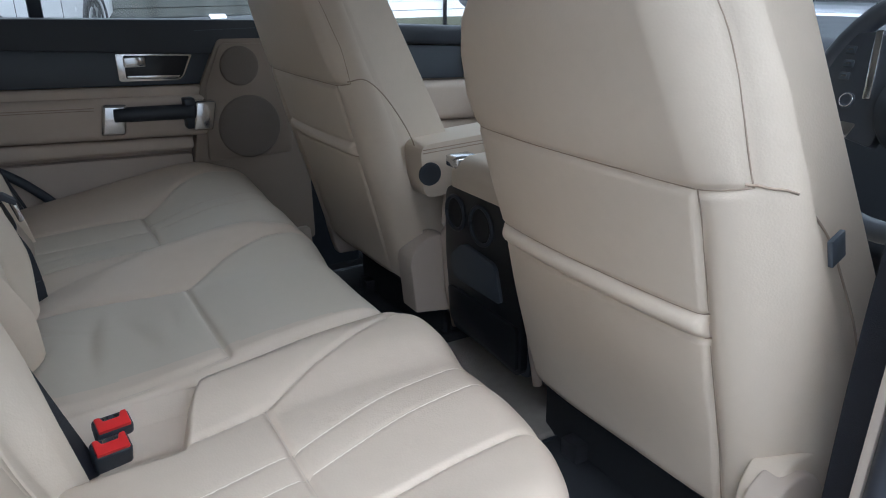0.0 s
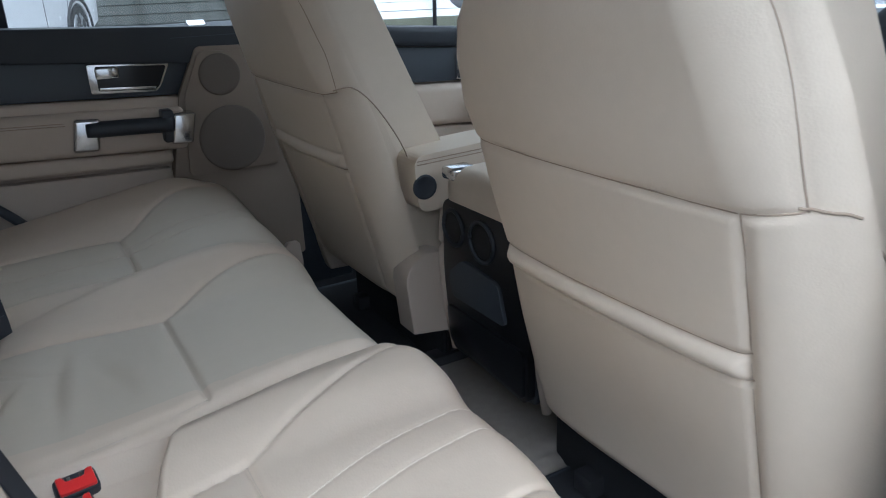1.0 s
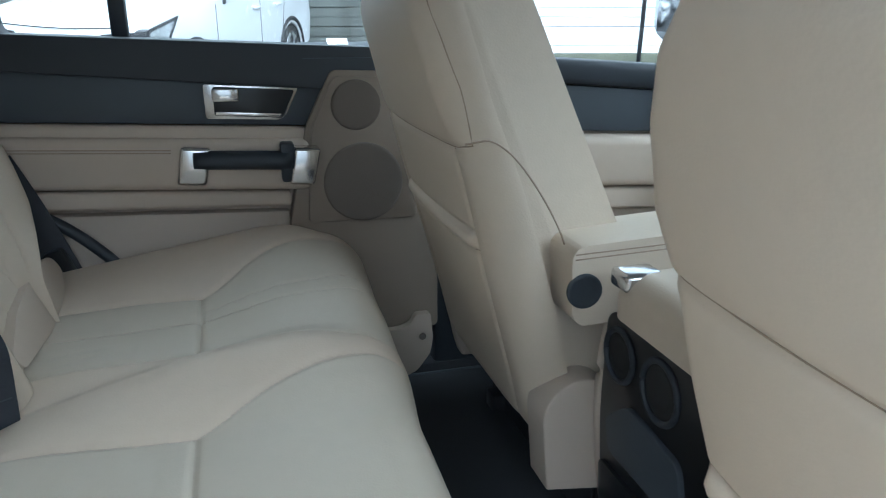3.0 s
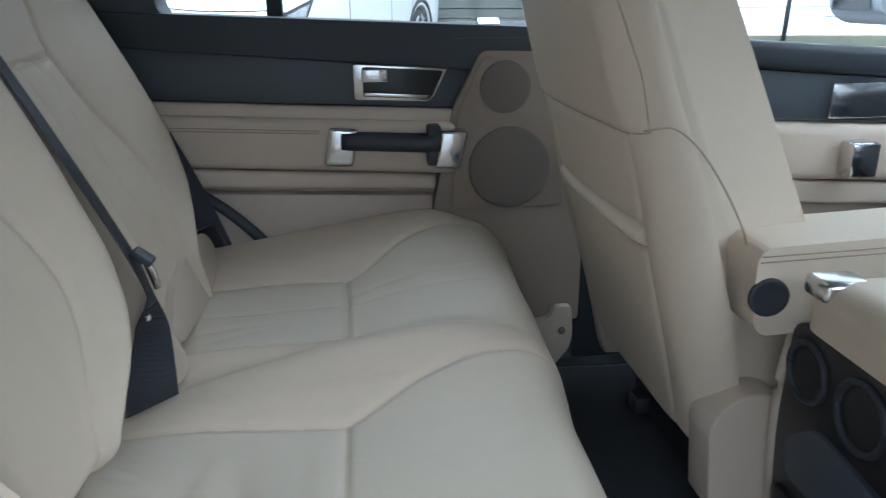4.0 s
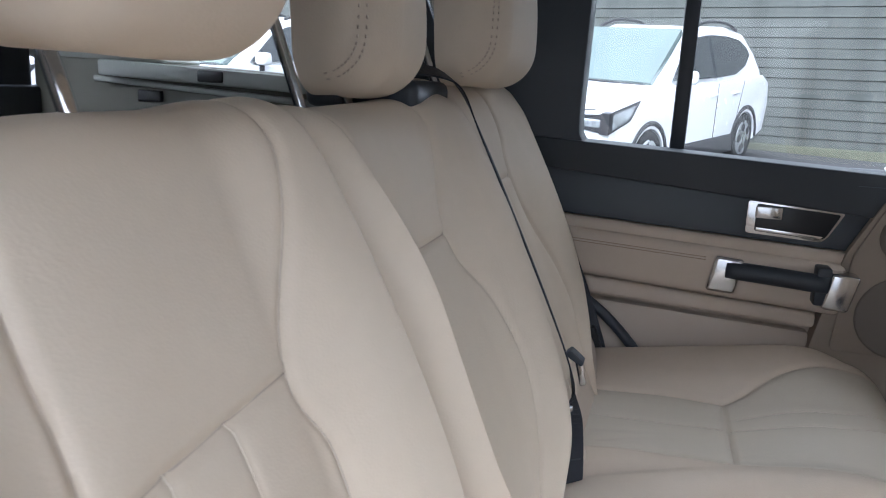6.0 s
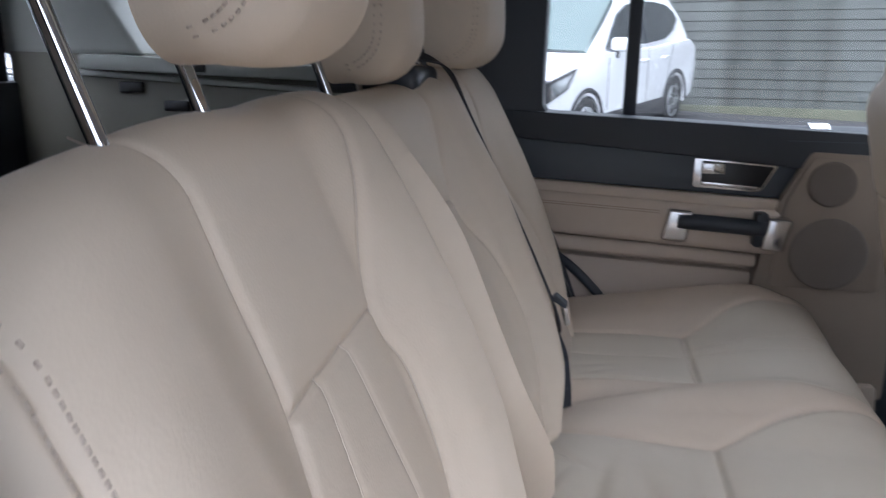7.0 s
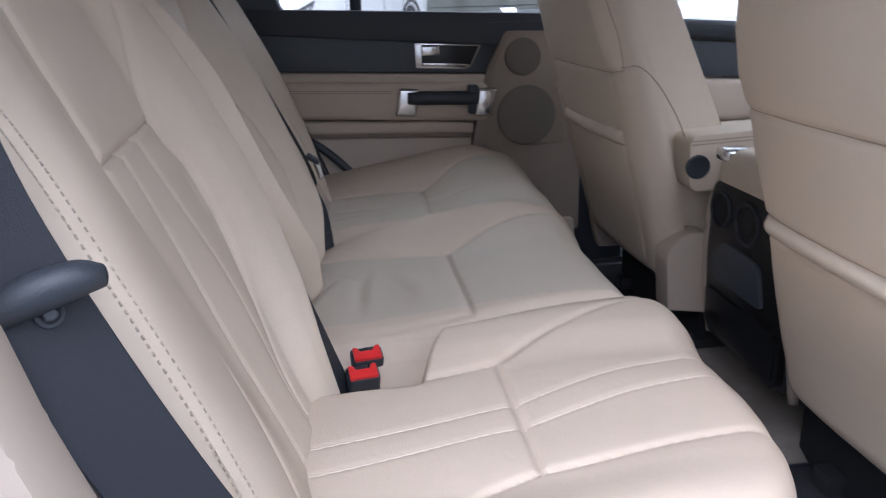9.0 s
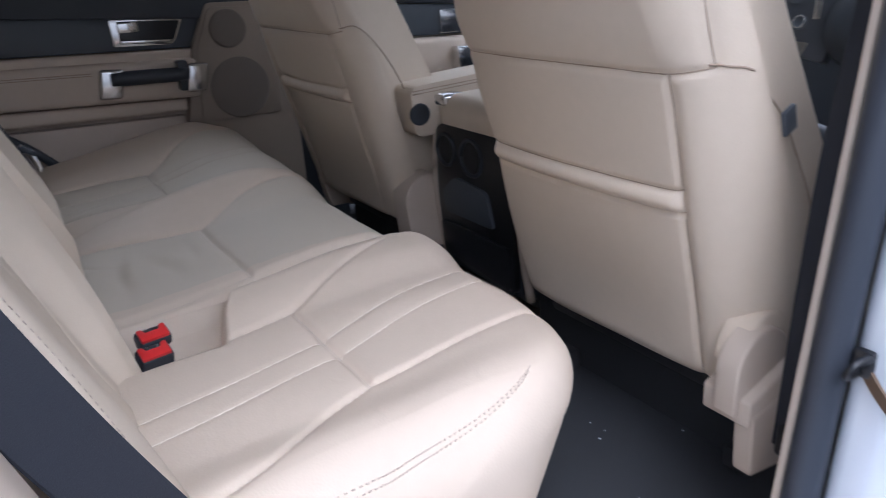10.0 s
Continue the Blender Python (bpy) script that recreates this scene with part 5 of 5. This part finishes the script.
# ---- boot: quarter trim, tailgate, quarter window ----
setting("quarter_trim", prism("quarter_trim", [(-1.28, 0.15), (-0.40, 0.15), (-0.40, 0.93), (-0.44, 0.945), (-1.28, 0.975)], "y", 0.70, 0.86, M_BOOT, 0.012, 3), "beige plastic boot side trim")
setting("quarter_ledge", prism("quarter_ledge", [(-1.06, 0.932), (-0.455, 0.912), (-0.455, 0.944), (-1.06, 0.966)], "y", 0.652, 0.705, M_BOOT_PALE, 0.006), "beige ledge for the boot cover")
setting("quarter_rail", prism("quarter_rail", [(-1.10, 0.918), (-0.46, 0.884), (-0.46, 0.897), (-1.10, 0.931)], "y", 0.684, 0.704, M_BOOT_PALE, 0.004), "pale rail along the boot side")
for x, z in ((-0.96, 0.892), (-0.85, 0.852), (-0.78, 0.940)):
    hk = thing("luggage_hook", "dark recessed luggage hook in the boot side", "hook", "luggage hooks", (x, 0.69, z))
    part("cup", box("cup", (x - 0.03, 0.648 if z > 0.93 else 0.690, z - 0.012), (x + 0.03, 0.704, z + 0.012), M_DARK, 0.004), hk)
setting("quarter_pillar", prism("quarter_pillar", [(-0.930, 0.962), (-0.945, 0.985), (-1.005, 1.075), (-1.05, 1.18), (-1.06, 1.32), (-1.30, 1.32), (-1.30, 0.962)], "y", 0.70, 0.86, M_BOOT_PALE, 0.015, 3), "beige plastic rear corner pillar")
qp = setting("window_quarter", box("window_quarter", (-1.02, 0.806, 0.94), (-0.40, 0.811, 1.30), M_GLASS, 0), "clear rear quarter window")
qp.visible_shadow = False
setting("tailgate", box("tailgate", (-1.32, -0.76, 0.15), (-1.26, 0.76, 0.90), M_BLACK, 0.01), "dark tailgate trim")
tg = setting("window_tailgate", box("window_tailgate", (-1.29, -0.70, 0.90), (-1.285, 0.70, 1.30), M_GLASS, 0), "clear tailgate window")
tg.visible_shadow = False
setting("tailgate_frame", box("tailgate_frame", (-1.33, 0.60, 0.88), (-1.28, 0.70, 1.32), M_BLACK, 0.012), "black tailgate frame beside the rear window")
# near boot side, unseen; carried up past the trim to block side light
setting("boot_side_near_block", box("boot_side_near_block", (-1.28, -0.82, 0.15), (-0.55, -0.74, 1.27), M_BOOT, 0.01), "beige plastic boot side trim")
setting("boot_floor", box("boot_floor", (-1.26, -0.74, 0.158), (-0.25, 0.70, 0.42), M_MAT, 0.01), "dark carpeted boot floor")


# ---- small things ----
M_TAGGREY = surface("grey_printed_label", (0.42, 0.41, 0.39), 0.7, vary=0.05)
M_MARK = surface("pale_print", (0.70, 0.72, 0.76), 0.7)
for y, z, turn in ((-0.290, 0.480, -0.1),):
    tg_m = frame_of((0.245 - 0.45 * z + 0.012, y, z), (-0.41, 0.12 * turn, 0.912), (0.912, 0.1, 0.41))
    tag = part("care_label", box("care_label", (-0.010, -0.007, 0.004), (0.010, 0.007, 0.0055), M_TAGGREY, 0.0005), near_seat, "small grey sewn-in care label", tg_m)
    for k in range(3):
        part("print_bar", box("print_bar", (-0.008 + 0.005 * k, -0.005, 0.0055), (-0.0065 + 0.005 * k, 0.005, 0.0058), M_BLACK, 0), tag, "", tg_m)
# print on the middle belt
bm_ = frame_of((0.0515, 0.214, 0.455), (0, 0.15, -1), (0.45, -0.8, 0.3))
bl = part("belt_label", box("belt_label", (-0.012, -0.015, 0.0012), (0.012, 0.015, 0.0018), M_BLACK, 0), mbelt, "woven label on the belt", bm_)
for k in (-0.007, 0.005):
    part("print_bar", box("print_bar", (-0.006, k, 0.0018), (-0.001, k + 0.006, 0.0021), M_MARK, 0), bl, "", bm_)
# crumbs on the near mat
random.seed(11)
cb = bmesh.new()
for _ in range(12):
    x, y, r = random.uniform(0.50, 0.86), random.uniform(-0.68, -0.30), random.uniform(0.0006, 0.0017)
    bmesh.ops.create_icosphere(cb, subdivisions=1, radius=r, matrix=Matrix.Translation((x, y, FLOOR - 0.0005)) @ Matrix.Diagonal((random.uniform(0.6, 2.2), 1, 0.5, 1)))
tagged(new("crumbs", bm_mesh("crumbs", cb, M_MARK)), "pale crumbs and lint on the mat", "crumbs", "", "stuff")
# check strap by the striker
part("strap", ribbon("strap", [(0.604, -0.858, 0.492), (0.600, -0.872, 0.480), (0.600, -0.892, 0.462), (0.606, -0.92, 0.44)], [(-1, 0.2, 0)] * 4, 0.012, 0.003, surface("brown_strap", (0.10, 0.06, 0.035), 0.6)), striker, "brown-edged door check strap")


# ---- outside: car park, parked cars, board wall ----
SLOPE = 0.083
GUP = Vector((0, -SLOPE, 1)).normalized()


def ground_z(y):
    return -0.588 + SLOPE * y


ground = setting("ground", mesh_of("ground", [(-400, -400, 0), (400, -400, 0), (400, 400, 0), (-400, 400, 0)], [(0, 1, 2, 3)], M_ASPHALT, False), "dark damp asphalt car park", frame_of((0, 0, -0.588), (1, 0, 0), GUP))
M_CARGLASS = surface("dark_car_glass", (0.03, 0.035, 0.04), 0.06, coat=0.5, vary=0.02)
# windscreen colour holds the pale sky reflection; the other car glass is dark
M_SCREEN = surface("sky_painted_windscreen", (0.13, 0.17, 0.165), 0.08, coat=0.3, vary=0.15, scale=2)
M_LAMP = surface("headlamp_lens", (0.30, 0.32, 0.34), 0.15, metal=0.3, coat=1.0, vary=0.8, scale=22)
M_ALLOY = surface("alloy_wheel", (0.55, 0.56, 0.58), 0.28, metal=0.9)


def arch(cx0, r, z0, n=10):
    return [(cx0 + r * math.cos(a), z0 + r * math.sin(a)) for a in [math.pi * (1 - i / n) for i in range(n + 1)]]


def parked_car(name, label, m, paint, tall=1.0):
    """A compact car, local X to its front, Z up, origin on the ground under its middle."""
    car = tagged(new(name), label, "car", "parked cars")
    car.matrix_basis = m

    def add(n, me, parent=None, lab=""):
        ob = new(n, me)
        ob.parent = parent or car
        if lab:
            tagged(ob, lab)
        return ob

    h = tall
    side = [(-1.94, 0.38)] + [(-1.62, 0.28)] + arch(-1.28, 0.36, 0.30) + [(-0.86, 0.24), (0.86, 0.24)] + arch(1.30, 0.36, 0.30) + [(1.74, 0.24), (2.06, 0.30), (2.14, 0.58), (2.12, 0.86 * h), (2.02, 0.96 * h), (1.55, 1.04 * h), (1.05, 1.08 * h),
            (-0.6, 1.06 * h), (-1.70, 1.10 * h), (-1.93, 1.00 * h), (-2.00, 0.72)]
    add("body", prism("body", side, "y", -0.88, 0.88, paint, 0.055, 4))
    # cabin: a tapered block with a bowed roof
    zb, zt = 1.06 * h, 1.69 * h
    bm = bmesh.new()
    rows = []
    for z, x0, x1, w in ((zb - 0.06, 1.10, -1.90, 0.83), (zb + 0.10, 0.86, -1.86, 0.80), (zb + 0.30, 0.46, -1.76, 0.73), (zt - 0.09, 0.12, -1.52, 0.64), (zt, -0.15, -1.10, 0.55)):
        ring_ = rounded([(x1, -w), (x0, -w * 0.93), (x0 + 0.06, 0), (x0, w * 0.93), (x1, w)], 0.14, 4)
        rows.append([bm.verts.new((x, y, z)) for x, y in ring_])
    for a, b in zip(rows[:-1], rows[1:]):
        for i in range(len(a)):
            bm.faces.new((a[i], a[(i + 1) % len(a)], b[(i + 1) % len(a)], b[i]))
    bm.faces.new(rows[-1])
    add("cabin", bm_mesh("cabin", bm, paint))

    def quad(n, pts, mat, t=0.012, lab="", r=0.0):
        c = [Vector(p) for p in pts]
        nn = (c[1] - c[0]).cross(c[2] - c[0]).normalized()
        out = sum(c, Vector()) / len(c) - Vector((-0.5, 0, 0.9))
        nn = nn if nn.dot(out) > 0 else -nn
        k = len(c)
        verts = [p - nn * 0.02 for p in c] + [p + nn * t for p in c]
        faces = [tuple(range(k))[::-1], tuple(range(k, 2 * k))] + [(i, (i + 1) % k, k + (i + 1) % k, k + i) for i in range(k)]
        return add(n, mesh_of(n, verts, faces, mat, False), None, lab)

    quad("windscreen", [(1.02, -0.70, zb + 0.0), (1.02, 0.70, zb + 0.0), (0.17, 0.58, zt - 0.08), (0.17, -0.58, zt - 0.08)], M_SCREEN, 0.055, "windscreen with the pale sky reflection put into its colour")
    add("wiper", tube("wiper", [(1.06, 0.62, zb + 0.02), (1.09, 0.1, zb + 0.03), (1.07, -0.4, zb + 0.06)], 0.012, M_DARK, 6))
    for s in (-1, 1):
        quad("side_window", [(0.72, 0.800 * s, zb + 0.05), (-0.28, 0.815 * s, zb + 0.05), (-0.28, 0.660 * s, zt - 0.10), (0.02, 0.665 * s, zt - 0.13), (0.26, 0.690 * s, zt - 0.22)], M_CARGLASS, 0.02)
        quad("side_window", [(-0.36, 0.815 * s, zb + 0.05), (-0.90, 0.815 * s, zb + 0.07), (-1.25, 0.785 * s, zb + 0.16), (-1.47, 0.735 * s, zb + 0.29), (-1.42, 0.700 * s, zb + 0.38), (-1.22, 0.672 * s, zt - 0.16), (-0.85, 0.662 * s, zt - 0.115), (-0.36, 0.660 * s, zt - 0.10)], M_CARGLASS, 0.02)
        mir = add("mirror", box("mirror", (0.52, s * 0.90 - 0.09, zb + 0.02), (0.66, s * 0.90 + 0.11, zb + 0.17), paint, 0.045, 3))
        add("mirror_base", box("mirror_base", (0.55, s * 0.86 - 0.07, zb - 0.06), (0.64, s * 0.86 + 0.03, zb + 0.03), M_DARK, 0.02, 2), mir, "dark mirror foot")
        lamp = [(2.150, 0.42 * s, 0.72 * h), (2.150, 0.80 * s, 0.68 * h), (2.150, 0.87 * s, 0.87 * h), (2.150, 0.44 * s, 0.83 * h)]
        verts = [(x, y, z) for x, y, z in lamp] + [(x - 0.1, y, z) for x, y, z in lamp]
        head = add("headlight", mesh_of("headlight", verts, [(0, 1, 2, 3), (7, 6, 5, 4), (0, 4, 5, 1), (1, 5, 6, 2), (2, 6, 7, 3), (3, 7, 4, 0)], M_DARK, False), None, "dark-rimmed headlight")
        add("lens", box("lens", (2.10, s * 0.62 - 0.17, 0.725 * h), (2.158, s * 0.62 + 0.21, 0.815 * h), M_LAMP, 0.02, 3), head, "clear headlight lens")
        wing = [(2.152, 0.898 * s, 0.69 * h), (2.152, 0.898 * s, 0.87 * h), (1.62, 0.898 * s, 0.95 * h), (1.78, 0.898 * s, 0.78 * h)]
        cw = sum((Vector(p) for p in wing), Vector()) / 4
        rim_w = [cw + (Vector(p) - cw) * 1.12 for p in wing]
        verts = [tuple(p + Vector((0, -0.004 * s, 0))) for p in rim_w] + [tuple(p + Vector((0, -0.10 * s, 0))) for p in rim_w]
        add("wing_rim", mesh_of("wing_rim", verts, [(0, 1, 2, 3), (7, 6, 5, 4), (0, 4, 5, 1), (1, 5, 6, 2), (2, 6, 7, 3), (3, 7, 4, 0)], M_DARK, False), head, "dark side of the headlight")
        wing = [tuple(cw + (Vector(p) - cw) * 0.80) for p in wing]
        verts = [(x, y, z) for x, y, z in wing] + [(x, y - 0.09 * s, z) for x, y, z in wing]
        add("wing_lens", mesh_of("wing_lens", verts, [(0, 1, 2, 3), (7, 6, 5, 4), (0, 4, 5, 1), (1, 5, 6, 2), (2, 6, 7, 3), (3, 7, 4, 0)], M_LAMP, False), head, "clear side of the headlight")
        add("roof_bar", tube("roof_bar", [(-0.05, 0.60 * s, zt - 0.02), (-0.4, 0.60 * s, zt + 0.05), (-0.95, 0.60 * s, zt + 0.04), (-1.30, 0.60 * s, zt - 0.04)], 0.02, M_DARK, 8))
        add("sill_cladding", box("sill_cladding", (-0.92, s * 0.885 - 0.012, 0.20), (0.94, s * 0.885 + 0.012, 0.42), M_DARK, 0.01), None, "dark plastic sill cladding")
        add("tail_light", box("tail_light", (-2.00, s * 0.76 - 0.09, 0.82 * h), (-1.88, s * 0.76 + 0.1, 1.0 * h), M_RED, 0.03, 3))
        for x in (1.30, -1.28):
            c = Vector((x, s * 0.80, 0.33))
            w = add("wheel", disc("wheel", c - Vector((0, s * 0.10, 0)), 0.33, 0.19, (0, s, 0), M_TYRE, 36, -0.02, 0.2))
            rim_ = disc("rim", c + Vector((0, s * 0.055, 0)), 0.225, 0.03, (0, s, 0), M_ALLOY, 30, 0.01, 0.1)
            add("rim", rim_, w)
            for k in range(5):
                a = 2 * math.pi * k / 5
                d = Vector((math.cos(a), 0, math.sin(a)))
                add("spoke_gap", disc("spoke_gap", c + Vector((0, s * 0.088, 0)) + d * 0.135, 0.055, 0.006, (0, s, 0), M_DARK, 14), w)
    for s in (-1, 1):
        for x0, x1, z0, z1 in ((0.80, 0.80, 0.45, 1.02), (-0.32, -0.32, 0.42, 1.06), (-0.98, -1.10, 0.62, 1.06)):
            add("door_gap", tube("door_gap", [(x0, 0.879 * s, z0), (x1, 0.879 * s, z1 * h)], 0.006, M_DARK, 6, 1))
        for x in (-0.20, -0.85):
            add("door_handle", box("door_handle", (x - 0.10, s * 0.885 - 0.02, 0.905 * h), (x + 0.10, s * 0.885 + 0.02, 0.94 * h), paint, 0.012, 3))
        for x in (1.30, -1.28):
            pts = [(x + 0.40 * math.cos(a), 0.872 * s, 0.32 + 0.40 * math.sin(a)) for a in [math.pi * i / 12 for i in range(13)]]
            add("arch_trim", tube("arch_trim", pts, 0.03, M_DARK, 8, 1), None, "dark plastic wheel arch trim")
    add("bonnet_gap", tube("bonnet_gap", [(2.105, -0.70, 0.895 * h), (2.13, 0.0, 0.87 * h), (2.105, 0.70, 0.895 * h)], 0.006, M_DARK, 6))
    add("grille", box("grille", (2.06, -0.42, 0.64 * h), (2.15, 0.42, 0.79 * h), M_DARK, 0.02), None, "dark slatted grille")
    add("bumper_inlet", box("bumper_inlet", (2.06, -0.6, 0.30), (2.15, 0.6, 0.42), M_DARK, 0.02))
    add("grille_bar", box("grille_bar", (2.12, -0.44, 0.705 * h), (2.165, 0.44, 0.735 * h), M_CHROME, 0.008), None, "chrome grille bar")
    return car


def car_pose(x, y, heading):
    c = Vector((math.cos(heading), math.sin(heading), 0))
    c = (c - GUP * c.dot(GUP)).normalized()
    return frame_of((x, y, ground_z(y)), c, GUP)


HEAD = -2.02
parked_car("parked_suv", "white compact suv with black sill cladding parked before a wall", car_pose(-0.20, 8.40, HEAD) @ Matrix.Scale(0.945, 4), M_PAINT)
parked_car("parked_hatchback", "white hatchback parked in a row of cars", car_pose(-5.3, 8.6, HEAD + 0.1), M_PAINT, 0.93)
parked_car("parked_hatchback", "white hatchback parked in a row of cars", car_pose(-8.3, 9.4, HEAD + 0.12), M_PAINT, 0.93)

# an unseen wall, added across from the open door to cut low sky light
M_BLOCKER = surface("pale_blocker", (0.60, 0.59, 0.57), 0.9, vary=0.1, scale=1.0, bump=0.3, bump_scale=40)
setting("wall_blocker", box("wall_blocker", (-14, -5.6, -1.4), (14, -5.2, 2.45), M_BLOCKER, 0.02), "unseen pale wall added to block and bounce light by the open door")

# lapped board wall: each board is a piece
M_BOARD = surface("weathered_grey_boards", (0.078, 0.084, 0.078), 0.8, vary=0.35, scale=2.2, bump=0.5, bump_scale=50)
# rain streaks run down over all the boards
_nt = M_BOARD.node_tree
_geo = _nt.nodes.new("ShaderNodeNewGeometry")
_map = _nt.nodes.new("ShaderNodeMapping")
_map.inputs["Scale"].default_value = (2.6, 2.6, 0.22)
_streak = _nt.nodes.new("ShaderNodeTexNoise")
_streak.inputs["Scale"].default_value, _streak.inputs["Detail"].default_value, _streak.inputs["Roughness"].default_value = 1.6, 6, 0.65
_ramp = _nt.nodes.new("ShaderNodeMapRange")
_ramp.inputs["From Min"].default_value, _ramp.inputs["From Max"].default_value = 0.30, 0.50
_ramp.inputs["To Min"].default_value, _ramp.inputs["To Max"].default_value = 0.58, 1.06
_mul = _nt.nodes.new("ShaderNodeMix")
_mul.data_type, _mul.blend_type = 'RGBA', 'MULTIPLY'
_mul.inputs["Factor"].default_value = 1.0
_bs = _nt.nodes["Principled BSDF"]
_src = _bs.inputs["Base Color"].links[0].from_socket
_nt.links.new(_geo.outputs["Position"], _map.inputs["Vector"])
_nt.links.new(_map.outputs[0], _streak.inputs["Vector"])
_nt.links.new(_streak.outputs["Fac"], _ramp.inputs["Value"])
_nt.links.new(_src, _mul.inputs["A"])
_nt.links.new(_ramp.outputs[0], _mul.inputs["B"])
_nt.links.new(_mul.outputs["Result"], _bs.inputs["Base Color"])
M_BOARD_WHITE = surface("white_painted_boards", (0.78, 0.80, 0.80), 0.75, vary=0.08, scale=2.0, bump=0.3, bump_scale=50)


def board_mesh(name, length, mat):
    """A lapped board: thick at its lower edge, with a shadow gap beneath."""
    pts = [(0.0, 0.0), (-0.017, 0.003), (-0.009, 0.1230), (0.0, 0.1230)]
    return prism(name, pts, "x", 0, length, mat, 0)


WALL_M = Matrix.Translation((1.4, 10.4, 0.0)) @ Matrix.Rotation(radians(-15), 4, 'Z')
wall = setting("wall_outside", box("wall_outside", (-16, 0.0, -0.4), (24, 0.2, 3.6), M_BOARD, 0), "lapped board wall, grey, farther along painted white", WALL_M)
random.seed(4)
for mat, xa, xb, ln in ((M_BOARD, -6.0, 2.4, 2.8), (M_BOARD_WHITE, 2.4, 10.8, 2.8)):
    me = board_mesh("board", ln - 0.004, mat)
    for r in range(25):
        for k in range(round((xb - xa) / ln)):
            ob = new("board", me)
            ob.parent = wall
            ob.location = (xa + k * ln, -0.004 + random.uniform(-0.005, 0.002), -0.05 + r * 0.129 + random.uniform(-0.003, 0.003))
            ob.rotation_euler = (0, random.uniform(-0.0012, 0.0012), 0)
M_MOSS = surface("mossy_concrete", (0.095, 0.098, 0.07), 0.9, vary=0.4, scale=5, bump=0.7, bump_scale=60)
setting("wall_plinth", box("wall_plinth", (-16, -0.10, -0.6), (24, -0.03, 0.36), M_MOSS, 0.03), "low mossy concrete kerb at the foot of the wall", WALL_M)
pipe = thing("downpipe", "dark thin downpipe on the white boards", "pipe", "", (5.9, 9.0, 0.5))
part("pipe", tube("pipe", [(5.90, 9.08, 0.2), (6.0, 9.05, 3.6)], 0.03, M_DARK, 10, 1), pipe)
# mirror of the front door, outside
mirror = thing("door_mirror", "white door mirror housing with black rim", "mirror", "", (1.4, 0.95, 0.8))
part("housing", prism("housing", rounded([(1.36, 0.845), (1.40, 0.815), (1.60, 0.805), (1.62, 1.0), (1.36, 1.0)], 0.04), "y", 0.90, 1.08, M_BODY, 0.03, 4), mirror, "pale painted housing")
part("glass", box("glass", (1.355, 0.93, 0.845), (1.362, 1.06, 0.985), M_STEEL, 0.003), mirror, "mirror glass")
